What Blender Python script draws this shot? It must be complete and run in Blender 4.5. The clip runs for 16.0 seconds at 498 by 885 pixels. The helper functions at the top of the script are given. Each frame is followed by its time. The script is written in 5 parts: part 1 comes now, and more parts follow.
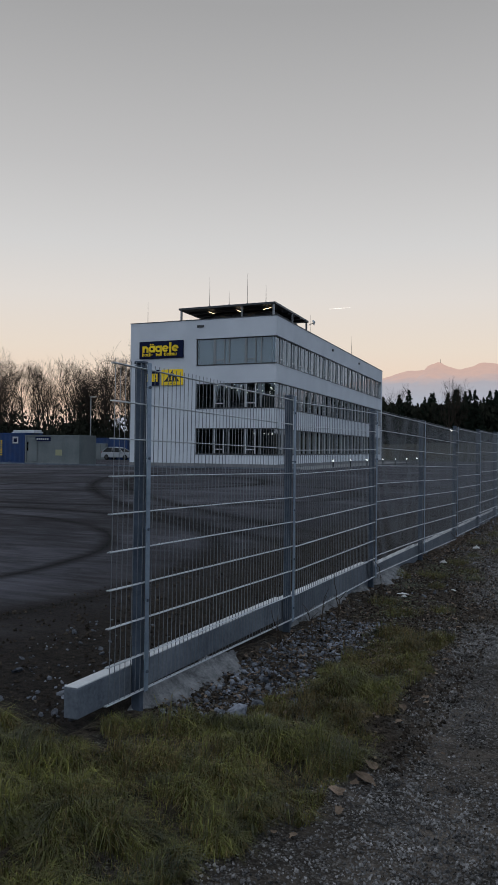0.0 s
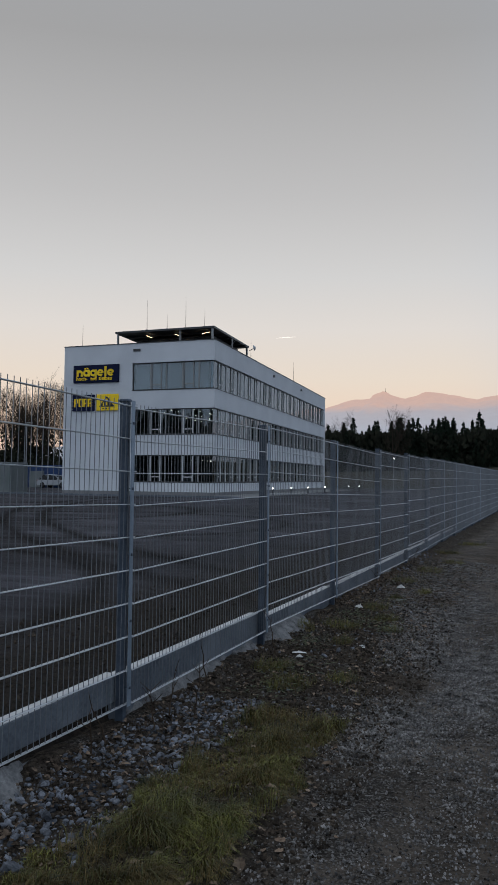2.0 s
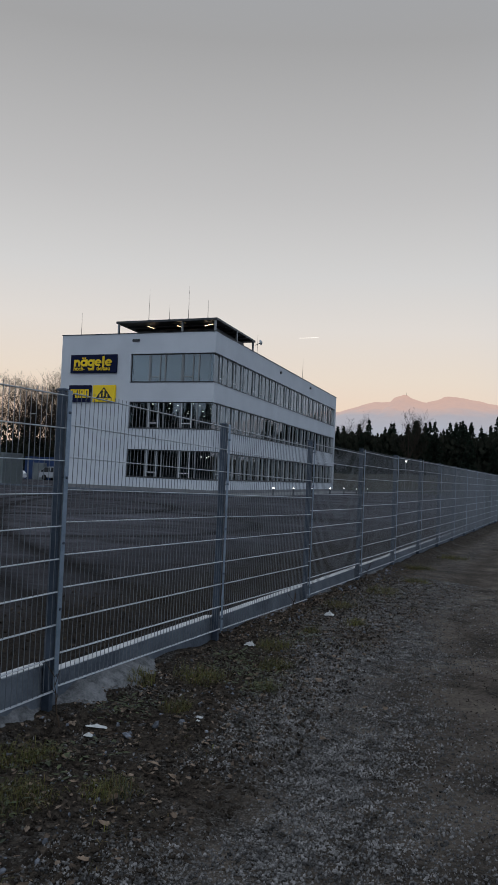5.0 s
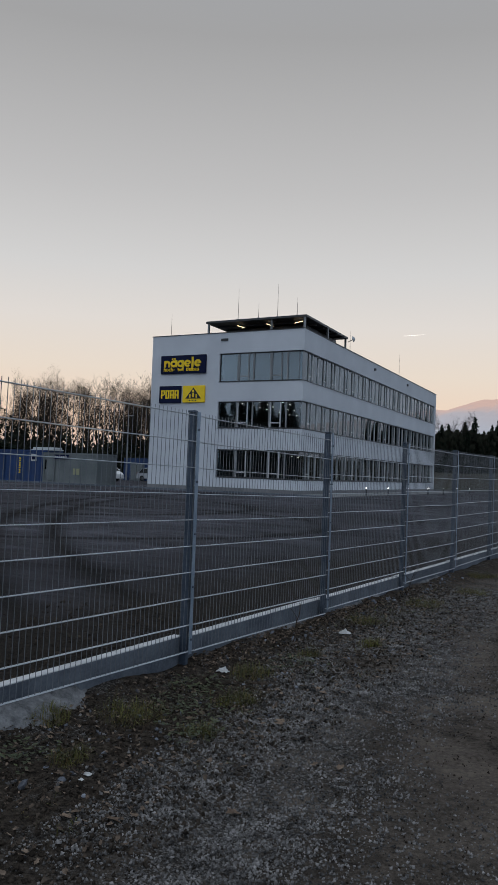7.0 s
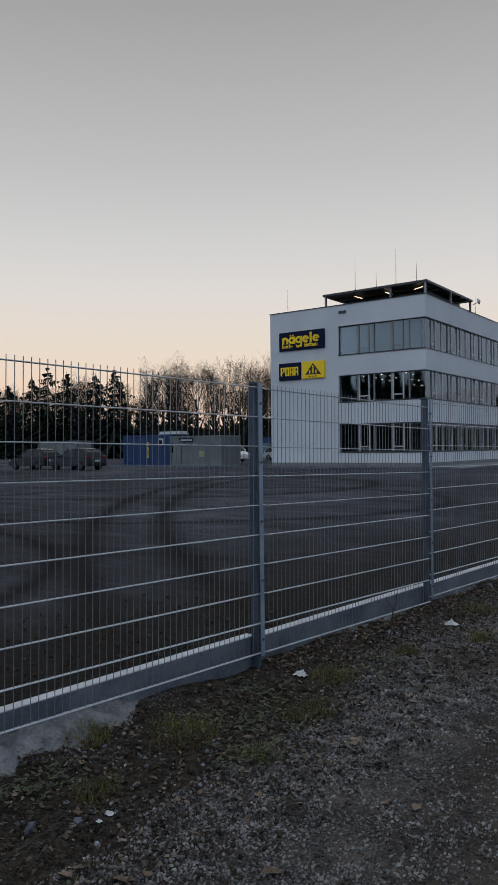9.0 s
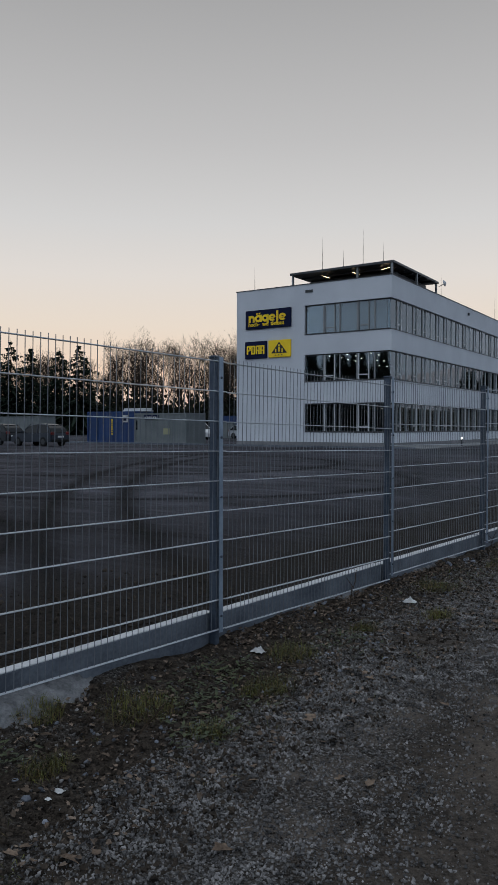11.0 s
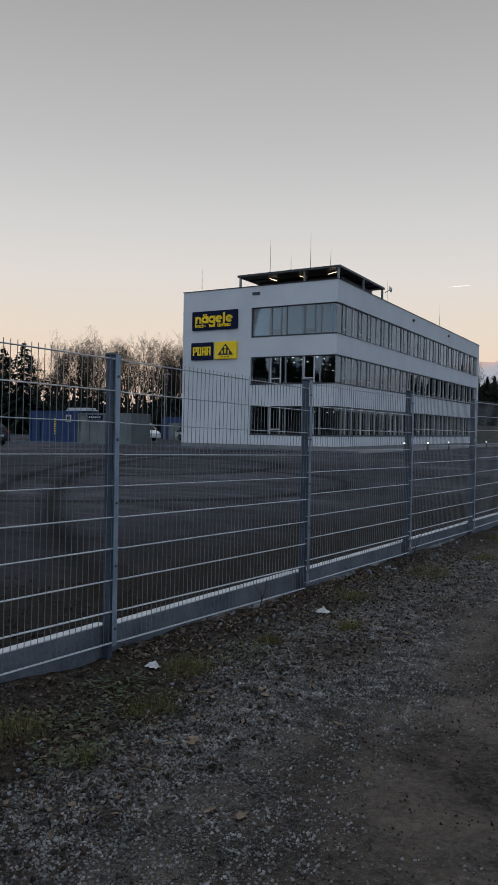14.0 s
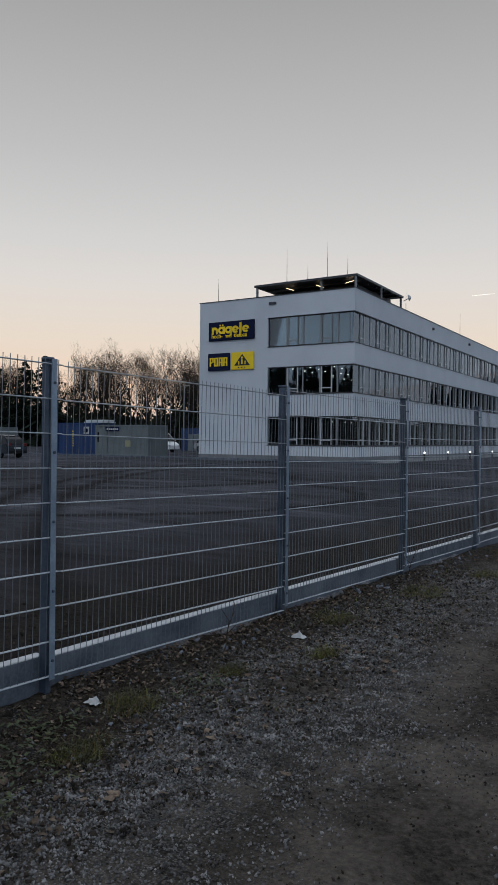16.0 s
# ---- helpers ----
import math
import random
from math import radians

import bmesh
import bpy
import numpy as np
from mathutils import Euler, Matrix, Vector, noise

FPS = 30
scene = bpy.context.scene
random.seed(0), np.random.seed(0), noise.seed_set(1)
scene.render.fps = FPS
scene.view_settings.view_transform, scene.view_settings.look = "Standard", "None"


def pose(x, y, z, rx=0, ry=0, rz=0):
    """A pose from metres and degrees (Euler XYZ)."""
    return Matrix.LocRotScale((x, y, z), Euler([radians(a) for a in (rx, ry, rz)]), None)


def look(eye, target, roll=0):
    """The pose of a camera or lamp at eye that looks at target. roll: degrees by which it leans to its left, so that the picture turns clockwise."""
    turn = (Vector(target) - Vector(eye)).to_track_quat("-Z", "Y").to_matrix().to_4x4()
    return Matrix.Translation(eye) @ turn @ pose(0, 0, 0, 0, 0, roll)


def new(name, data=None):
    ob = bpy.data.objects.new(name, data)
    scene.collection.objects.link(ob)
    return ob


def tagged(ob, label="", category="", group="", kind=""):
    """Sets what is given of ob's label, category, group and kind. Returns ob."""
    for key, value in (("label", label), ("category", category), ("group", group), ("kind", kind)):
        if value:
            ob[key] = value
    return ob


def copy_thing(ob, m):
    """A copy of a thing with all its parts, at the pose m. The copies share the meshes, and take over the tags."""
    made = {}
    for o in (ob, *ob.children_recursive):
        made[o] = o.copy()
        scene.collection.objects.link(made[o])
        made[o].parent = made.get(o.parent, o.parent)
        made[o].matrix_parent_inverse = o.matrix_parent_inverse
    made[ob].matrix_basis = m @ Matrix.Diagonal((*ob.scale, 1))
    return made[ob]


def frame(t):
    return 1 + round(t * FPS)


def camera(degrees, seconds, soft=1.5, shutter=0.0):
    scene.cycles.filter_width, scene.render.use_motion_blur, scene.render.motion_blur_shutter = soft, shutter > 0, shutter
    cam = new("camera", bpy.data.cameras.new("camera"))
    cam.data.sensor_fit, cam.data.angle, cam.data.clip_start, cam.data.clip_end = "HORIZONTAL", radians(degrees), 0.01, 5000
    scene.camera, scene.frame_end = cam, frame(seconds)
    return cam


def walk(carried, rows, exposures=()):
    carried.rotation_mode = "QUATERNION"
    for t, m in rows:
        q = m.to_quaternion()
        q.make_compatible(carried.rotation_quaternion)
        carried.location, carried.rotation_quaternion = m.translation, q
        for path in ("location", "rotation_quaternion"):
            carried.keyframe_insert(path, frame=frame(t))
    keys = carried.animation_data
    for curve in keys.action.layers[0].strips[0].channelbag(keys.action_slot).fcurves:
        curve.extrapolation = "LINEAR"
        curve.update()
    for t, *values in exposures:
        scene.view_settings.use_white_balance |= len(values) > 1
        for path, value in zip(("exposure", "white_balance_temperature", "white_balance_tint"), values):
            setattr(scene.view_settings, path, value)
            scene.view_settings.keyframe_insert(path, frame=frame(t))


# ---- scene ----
cam = camera(34.1, 16.0, soft=0.8)
PATH = [
    (0, (2.4, -3.767, 1.561), (1.579, -1.944, 1.578), 0.6),
    (0.5, (2.382, -3.313, 1.557), (1.572, -1.485, 1.608), 1.2),
    (1, (2.404, -2.858, 1.549), (1.634, -1.014, 1.616), 1.0),
    (1.5, (2.42, -2.399, 1.55), (1.68, -0.543, 1.623), 0.8),
    (2, (2.411, -1.923, 1.538), (1.709, -0.052, 1.625), 0.6),
    (2.5, (2.415, -1.42, 1.537), (1.703, 0.447, 1.624), 0.6),
    (3, (2.402, -0.967, 1.516), (1.675, 0.894, 1.589), 0.8),
    (3.5, (2.47, -0.481, 1.516), (1.739, 1.38, 1.564), 1.1),
    (4, (2.596, -0.066, 1.52), (1.861, 1.793, 1.575), 1.5),
    (4.5, (2.738, 0.377, 1.522), (2.009, 2.238, 1.597), 2.1),
    (7, (3.396, 2.262, 1.528), (2.418, 4.005, 1.603), 2.1),
    (7.5, (3.417, 2.621, 1.534), (2.33, 4.299, 1.577), 1.0),
    (8, (3.428, 2.869, 1.542), (2.216, 4.46, 1.566), -0.0),
    (8.5, (3.378, 3.07, 1.543), (2.134, 4.636, 1.565), -0.7),
    (11, (3.344, 3.217, 1.518), (2.171, 4.836, 1.479), 0.1),
    (11.5, (3.334, 3.239, 1.512), (2.187, 4.876, 1.469), 0.4),
    (12, (3.328, 3.246, 1.512), (2.211, 4.905, 1.467), 0.7),
    (12.5, (3.354, 3.253, 1.506), (2.256, 4.925, 1.456), 0.4),
    (13, (3.372, 3.319, 1.505), (2.278, 4.992, 1.457), 0.6),
    (13.5, (3.432, 3.482, 1.518), (2.347, 5.162, 1.472), 0.8),
    (14, (3.456, 3.616, 1.527), (2.386, 5.306, 1.494), 1.0),
    (14.5, (3.426, 3.797, 1.524), (2.366, 5.493, 1.517), 1.2),
    (15, (3.412, 3.98, 1.525), (2.328, 5.661, 1.535), 0.8),
    (15.5, (3.482, 4.154, 1.526), (2.368, 5.815, 1.528), 0.6),
    (16, (3.547, 4.262, 1.53), (2.429, 5.92, 1.523), 0.6),
]
walk(cam, [(t, look(eye, target, roll)) for t, eye, target, roll in PATH])

# ---------------------------------------------------------------- dusk sky and afterglow
world = bpy.data.worlds.new("dusk")
scene.world = world
world.use_nodes = True
wt = world.node_tree
wsep = wt.nodes.new("ShaderNodeSeparateXYZ")
wt.links.new(wt.nodes.new("ShaderNodeTexCoord").outputs["Generated"], wsep.inputs[0])
SKY = ((0.0, (0.72, 0.52, 0.44)), (0.06, (0.87, 0.655, 0.50)), (0.12, (0.81, 0.705, 0.60)), (0.18, (0.745, 0.70, 0.66)), (0.24, (0.65, 0.643, 0.638)),
       (0.33, (0.527, 0.522, 0.524)), (0.48, (0.366, 0.366, 0.371)), (0.75, (0.33, 0.37, 0.43)), (1.0, (0.35, 0.41, 0.49)))
EAST = ((0.0, (0.48, 0.57, 0.70)), (0.15, (0.49, 0.575, 0.70)), (0.35, (0.405, 0.475, 0.575)), (0.6, (0.33, 0.395, 0.475)), (1.0, (0.35, 0.41, 0.49)))


def sky_ramp(stops):
    r = wt.nodes.new("ShaderNodeValToRGB")
    while len(r.color_ramp.elements) < len(stops):
        r.color_ramp.elements.new(0.5)
    for el, (p, c) in zip(r.color_ramp.elements, stops):
        el.position, el.color = p, (*c, 1)
    wt.links.new(wsep.outputs[2], r.inputs[0])
    return r.outputs[0]


# warm over the evening horizon ahead, cool on the far side
wside = wt.nodes.new("ShaderNodeMapRange")
wside.interpolation_type = "SMOOTHSTEP"
for key, value in (("From Min", 0.55), ("From Max", 0.95), ("To Min", 0.0), ("To Max", 1.0)):
    wside.inputs[key].default_value = value
wdot = wt.nodes.new("ShaderNodeVectorMath")
wdot.operation = "DOT_PRODUCT"
wdot.inputs[1].default_value = (-0.5, 0.866, 0.35)
wt.links.new(wsep.inputs[0].links[0].from_socket, wdot.inputs[0])
wt.links.new(wdot.outputs["Value"], wside.inputs["Value"])
wedge = wt.nodes.new("ShaderNodeMapRange")
wedge.interpolation_type = "SMOOTHSTEP"
for key, value in (("From Min", -0.14), ("From Max", 0.26), ("To Min", 1.0), ("To Max", 0.0)):
    wedge.inputs[key].default_value = value
wt.links.new(wsep.outputs[0], wedge.inputs["Value"])
wboth = wt.nodes.new("ShaderNodeMath")
wboth.operation = "MULTIPLY"
wt.links.new(wside.outputs[0], wboth.inputs[0])
wt.links.new(wedge.outputs[0], wboth.inputs[1])
wmix = wt.nodes.new("ShaderNodeMix")
wmix.data_type = "RGBA"
wt.links.new(wboth.outputs[0], wmix.inputs[0])
wt.links.new(sky_ramp(EAST), wmix.inputs[6])
wt.links.new(sky_ramp(SKY), wmix.inputs[7])
wt.links.new(wmix.outputs[2], wt.nodes["Background"].inputs["Color"])
wt.nodes["Background"].inputs["Strength"].default_value = 1.0
# the dusk sky's broad top light
afterglow = new("afterglow", bpy.data.lights.new("afterglow", "SUN"))
afterglow.data.energy, afterglow.data.angle, afterglow.data.color = 0.75, radians(70), (0.85, 0.92, 1.0)
afterglow.matrix_basis = look((10, -45, 85), (0, 0, 0))
# ---------------------------------------------------------------- helpers
def box(bm, x0, x1, y0, y1, z0, z1):
    v = [bm.verts.new((x, y, z)) for z in (z0, z1) for x, y in ((x0, y0), (x1, y0), (x1, y1), (x0, y1))]
    for f in ((3, 2, 1, 0), (4, 5, 6, 7), (0, 1, 5, 4), (1, 2, 6, 5), (2, 3, 7, 6), (3, 0, 4, 7)):
        bm.faces.new([v[i] for i in f])
    return v


def prism(bm, poly, z0, z1):
    """An upright prism over a counter-clockwise outline."""
    low = [bm.verts.new((x, y, z0)) for x, y in poly]
    top = [bm.verts.new((x, y, z1)) for x, y in poly]
    n = len(poly)
    for i in range(n):
        bm.faces.new((low[i], low[(i + 1) % n], top[(i + 1) % n], top[i]))
    bm.faces.new(top)
    bm.faces.new(low[::-1])


def tube(bm, a, b, ra, rb=None, sides=6, caps=True):
    a, b = Vector(a), Vector(b)
    rb = ra if rb is None else rb
    q = (b - a).to_track_quat("Z", "Y")
    rings = []
    for p, r in ((a, ra), (b, rb)):
        rings.append([bm.verts.new(p + q @ Vector((r * math.cos(k * math.tau / sides), r * math.sin(k * math.tau / sides), 0))) for k in range(sides)])
    for k in range(sides):
        bm.faces.new((rings[0][k], rings[0][(k + 1) % sides], rings[1][(k + 1) % sides], rings[1][k]))
    if caps:
        bm.faces.new(rings[0][::-1])
        bm.faces.new(rings[1])


def soften(bm, width=0.01, segments=1):
    bmesh.ops.bevel(bm, geom=bm.edges[:], offset=width, segments=segments, affect="EDGES", clamp_overlap=True)


def part(name, bm, material, parent=None, label="", smooth=False):
    me = bpy.data.meshes.new(name)
    bm.normal_update()
    bm.to_mesh(me)
    bm.free()
    if smooth:
        me.polygons.foreach_set("use_smooth", [True] * len(me.polygons))
    me.materials.append(material)
    ob = new(name, me)
    if parent is not None:
        ob.parent = parent
    if label:
        tagged(ob, label)
    return ob


def mesh_part(name, verts, faces, material, parent=None, label="", smooth=False):
    me = bpy.data.meshes.new(name)
    me.from_pydata(verts, [], faces)
    if smooth:
        me.polygons.foreach_set("use_smooth", [True] * len(me.polygons))
    me.materials.append(material)
    ob = new(name, me)
    if parent is not None:
        ob.parent = parent
    if label:
        tagged(ob, label)
    return ob


def again(name, ob, parent, m):
    """One more piece on the same mesh."""
    o = new(name, ob.data)
    o.parent = parent
    o.matrix_basis = m
    return o


def thing(name, label, category, at=(0, 0, 0), turn=0.0, group="", kind=""):
    ob = new(name)
    ob.empty_display_size = 0.1
    ob.matrix_basis = pose(*at, 0, 0, turn)
    return tagged(ob, label, category, group, kind)


# ---------------------------------------------------------------- materials
def nodes_of(name):
    m = bpy.data.materials.new(name)
    m.use_nodes = True
    nt = m.node_tree
    return m, nt, nt.nodes["Principled BSDF"]


def noise_node(nt, scale, detail=4.0, rough=0.55, vector=None):
    n = nt.nodes.new("ShaderNodeTexNoise")
    n.inputs["Scale"].default_value, n.inputs["Detail"].default_value, n.inputs["Roughness"].default_value = scale, detail, rough
    if vector is not None:
        nt.links.new(vector, n.inputs["Vector"])
    return n.outputs["Fac"]


def ramp_node(nt, fac, stops):
    r = nt.nodes.new("ShaderNodeValToRGB")
    while len(r.color_ramp.elements) < len(stops):
        r.color_ramp.elements.new(0.5)
    for e, (p, c) in zip(r.color_ramp.elements, stops):
        e.position, e.color = p, (*c, 1) if len(c) == 3 else c
    nt.links.new(fac, r.inputs["Fac"])
    return r.outputs["Color"]


def mix_node(nt, fac, a, b, mode="MIX"):
    n = nt.nodes.new("ShaderNodeMix")
    n.data_type, n.blend_type = "RGBA", mode
    for socket, v in ((n.inputs[0], fac), (n.inputs[6], a), (n.inputs[7], b)):
        if isinstance(v, (int, float)):
            socket.default_value = v
        elif isinstance(v, tuple):
            socket.default_value = (*v, 1)
        else:
            nt.links.new(v, socket)
    return n.outputs[2]


def math_node(nt, op, a, b=0.0, c=0.0, clamp=False):
    n = nt.nodes.new("ShaderNodeMath")
    n.operation, n.use_clamp = op, clamp
    for socket, v in zip(n.inputs, (a, b, c)):
        if isinstance(v, (int, float)):
            socket.default_value = v
        else:
            nt.links.new(v, socket)
    return n.outputs[0]


def bump_node(nt, height, strength, distance):
    n = nt.nodes.new("ShaderNodeBump")
    n.inputs["Strength"].default_value, n.inputs["Distance"].default_value = strength, distance
    nt.links.new(height, n.inputs["Height"])
    return n.outputs["Normal"]


def coords(nt, kind="Object"):
    return nt.nodes.new("ShaderNodeTexCoord").outputs[kind]


def position(nt):
    return nt.nodes.new("ShaderNodeNewGeometry").outputs["Position"]


def surface(name, a, b, big=1.0, fine=40.0, rough=0.6, metal=0.0, bump=0.15, depth=0.003, spread=0.12, per="object"):
    """A worn surface: two colours mixed by stains of size 1/big and grain of size 1/fine, with relief."""
    m, nt, bsdf = nodes_of(name)
    pos = position(nt)
    stain, grain = noise_node(nt, big, 5, 0.6, pos), noise_node(nt, fine, 3, 0.6, pos)
    fac = math_node(nt, "ADD", math_node(nt, "MULTIPLY", stain, 0.7), math_node(nt, "MULTIPLY", grain, 0.3))
    col = ramp_node(nt, fac, ((0.36, a), (0.64, b)))
    if per == "object":
        rnd = nt.nodes.new("ShaderNodeObjectInfo").outputs["Random"]
    else:
        rnd = nt.nodes.new("ShaderNodeNewGeometry").outputs["Random Per Island"]
    hsv = nt.nodes.new("ShaderNodeHueSaturation")
    nt.links.new(col, hsv.inputs["Color"])
    nt.links.new(math_node(nt, "MULTIPLY_ADD", rnd, 2 * spread, 1 - spread), hsv.inputs["Value"])
    nt.links.new(hsv.outputs["Color"], bsdf.inputs["Base Color"])
    nt.links.new(math_node(nt, "MULTIPLY_ADD", stain, 0.3, rough - 0.15, clamp=True), bsdf.inputs["Roughness"])
    bsdf.inputs["Metallic"].default_value = metal
    if rough >= 0.75:
        bsdf.inputs["Specular IOR Level"].default_value = 0.12
    if bump:
        nt.links.new(bump_node(nt, grain, bump, depth), bsdf.inputs["Normal"])
    return m


def glow(name, colour, strength):
    m, nt, bsdf = nodes_of(name)
    bsdf.inputs["Base Color"].default_value = (*colour, 1)
    bsdf.inputs["Emission Color"].default_value, bsdf.inputs["Emission Strength"].default_value = (*colour, 1), strength
    return m


def glass(name, tint, rough=0.02):
    m, nt, bsdf = nodes_of(name)
    nt.nodes.remove(bsdf)
    out = nt.nodes["Material Output"]
    clear, shine, mixer = nt.nodes.new("ShaderNodeBsdfTransparent"), nt.nodes.new("ShaderNodeBsdfGlossy"), nt.nodes.new("ShaderNodeMixShader")
    clear.inputs["Color"].default_value = (*tint, 1)
    shine.inputs["Roughness"].default_value = rough
    shine.inputs["Color"].default_value = (0.9, 0.93, 0.95, 1)
    fres = nt.nodes.new("ShaderNodeFresnel")
    fres.inputs["IOR"].default_value = 1.85
    nt.links.new(fres.outputs["Fac"], mixer.inputs[0])
    nt.links.new(clear.outputs[0], mixer.inputs[1])
    nt.links.new(shine.outputs[0], mixer.inputs[2])
    nt.links.new(mixer.outputs[0], out.inputs["Surface"])
    return m


GALV = surface("galvanised_steel", (0.41, 0.44, 0.48), (0.56, 0.59, 0.63), 3.0, 60.0, 0.42, 0.45, 0.1, 0.001, 0.1)
STRIP = surface("blue_grey_zinc_strip", (0.155, 0.205, 0.27), (0.28, 0.345, 0.43), 4.0, 50.0, 0.42, 0.4, 0.1, 0.001, 0.15)
# same steel as the rods; their skylight and its shade are painted as tone
WIRE = surface("shade_toned_zinc_wire", (0.125, 0.138, 0.156), (0.195, 0.212, 0.235), 3.0, 60.0, 0.5, 0.4, 0.0, 0.001, 0.1)
GALV_POST = surface("weathered_galvanised_steel", (0.036, 0.052, 0.077), (0.085, 0.11, 0.15), 5.0, 35.0, 0.5, 0.45, 0.1, 0.001, 0.1)
# one concrete: the board's shade and the top's skylight are put into the colours
CONCRETE = surface("shade_toned_cast_concrete", (0.072, 0.085, 0.107), (0.165, 0.185, 0.215), 2.5, 45.0, 0.85, 0, 0.4, 0.004, 0.08)
PALE_CONCRETE = surface("skylight_toned_concrete", (0.45, 0.465, 0.49), (0.66, 0.67, 0.69), 4.0, 60.0, 0.6, 0, 0.3, 0.002, 0.1)
RAW_CONCRETE = surface("rough_spilled_concrete", (0.09, 0.093, 0.10), (0.27, 0.275, 0.285), 9.0, 55.0, 0.9, 0, 1.0, 0.02, 0.1)
PLASTER = surface("white_render_plaster", (0.51, 0.54, 0.59), (0.59, 0.62, 0.67), 0.35, 25.0, 0.85, 0, 0.15, 0.002, 0.0)
BASE_COURSE = surface("dark_grey_base_course", (0.13, 0.135, 0.14), (0.2, 0.2, 0.21), 1.0, 30.0, 0.85)
ALU = surface("grey_aluminium_frame", (0.20, 0.21, 0.22), (0.27, 0.28, 0.29), 1.0, 50.0, 0.45, 0.4, 0.05)
ALU_PALE = surface("pale_aluminium_frame", (0.42, 0.44, 0.46), (0.52, 0.54, 0.56), 1.0, 50.0, 0.5, 0.2, 0.05)
DARK_METAL = surface("dark_anodised_metal", (0.03, 0.032, 0.036), (0.06, 0.062, 0.066), 1.0, 40.0, 0.5, 0.3, 0.05)
BLIND = surface("grey_window_blind", (0.44, 0.46, 0.475), (0.54, 0.56, 0.575), 0.6, 30.0, 0.8)
BLIND_PALE = surface("pale_window_blind", (0.66, 0.74, 0.82), (0.76, 0.83, 0.90), 0.6, 30.0, 0.8)
INTERIOR = surface("office_wall_paint", (0.18, 0.185, 0.19), (0.27, 0.275, 0.28), 0.5, 20.0, 0.8)
CARPET = surface("office_carpet", (0.06, 0.06, 0.065), (0.1, 0.1, 0.1), 1.0, 60.0, 0.95)
CEILING = surface("office_ceiling", (0.24, 0.24, 0.245), (0.32, 0.32, 0.325), 0.5, 20.0, 0.85)
GLASS = glass("window_glass", (0.66, 0.74, 0.78))
CAR_GLASS = surface("dark_car_glass", (0.006, 0.007, 0.008), (0.010, 0.011, 0.012), 1.0, 30.0, 0.15, 0, 0.0)
CAR_GLASS.node_tree.nodes["Principled BSDF"].inputs["Specular IOR Level"].default_value = 0.3
SIGN_BLUE = surface("dark_blue_sign_enamel", (0.007, 0.010, 0.036), (0.010, 0.015, 0.05), 1.0, 30.0, 0.8, 0, 0.02)
SIGN_YELLOW = surface("yellow_sign_enamel", (0.86, 0.58, 0.008), (0.93, 0.66, 0.012), 1.0, 30.0, 0.6, 0, 0.02)
SIGN_BLACK = surface("black_sign_enamel", (0.012, 0.012, 0.014), (0.02, 0.02, 0.022), 1.0, 30.0, 0.4, 0, 0.02)
LAMP_WARM = glow("warm_lit_tube", (1.0, 0.72, 0.45), 3.5)
LAMP_WHITE = glow("lit_office_downlight", (1.0, 0.90, 0.74), 2.6)
LAMP_BOLLARD = glow("lit_bollard_head", (1.0, 0.95, 0.88), 5.0)
BARK = surface("dark_bark", (0.020, 0.016, 0.013), (0.05, 0.039, 0.030), 1.5, 25.0, 0.95, 0, 0.4, 0.01, 0.15)
NEEDLES = surface("dark_conifer_needles", (0.008, 0.014, 0.010), (0.022, 0.034, 0.022), 0.4, 6.0, 0.9, 0, 0, 0, 0.3, "island")
IVY = surface("dark_undergrowth_leaves", (0.010, 0.012, 0.009), (0.028, 0.030, 0.020), 0.3, 5.0, 0.9, 0, 0, 0, 0.3, "island")
BLUE_STEEL = surface("blue_painted_container_steel", (0.003, 0.022, 0.085), (0.006, 0.042, 0.155), 0.8, 20.0, 0.5, 0, 0.1)
GREY_STEEL = surface("pale_grey_container_steel", (0.095, 0.115, 0.12), (0.16, 0.18, 0.185), 0.6, 20.0, 0.55, 0, 0.1)
RUBBER = surface("black_tyre_rubber", (0.012, 0.012, 0.012), (0.022, 0.022, 0.022), 4.0, 40.0, 0.85)
RUBBLE = surface("broken_blue_grey_limestone", (0.025, 0.029, 0.037), (0.21, 0.225, 0.262), 5.0, 50.0, 0.8, 0, 0.5, 0.006, 0.6, "island")
STONE = surface("crushed_limestone", (0.026, 0.025, 0.025), (0.245, 0.236, 0.234), 9.0, 60.0, 0.85, 0, 0.4, 0.004, 0.55, "island")
CLOD = surface("dark_soil_clods", (0.010, 0.008, 0.0065), (0.075, 0.060, 0.048), 9.0, 60.0, 0.95, 0, 0.5, 0.004, 0.5, "island")
LEAF = surface("dry_fallen_leaf", (0.06, 0.042, 0.031), (0.21, 0.155, 0.115), 12.0, 80.0, 0.75, 0, 0.3, 0.002, 0.45)
LEAVES = surface("dry_fallen_leaves", (0.035, 0.024, 0.018), (0.19, 0.145, 0.112), 12.0, 80.0, 0.75, 0, 0.3, 0.002, 0.6, "island")
GRASS = surface("autumn_grass_blades", (0.006, 0.011, 0.003), (0.128, 0.126, 0.022), 3.4, 14.0, 0.6, 0, 0, 0, 0.75, "island")
STRAW = surface("dry_straw_blades", (0.028, 0.020, 0.009), (0.185, 0.14, 0.065), 3.0, 9.0, 0.8, 0, 0, 0, 0.6, "island")
WEED = surface("low_green_weed_leaves", (0.018, 0.028, 0.010), (0.062, 0.074, 0.028), 3.0, 20.0, 0.65, 0, 0, 0, 0.35, "island")
TWIG = surface("dead_brown_twig", (0.03, 0.022, 0.017), (0.075, 0.055, 0.04), 5.0, 60.0, 0.9, 0, 0.2)
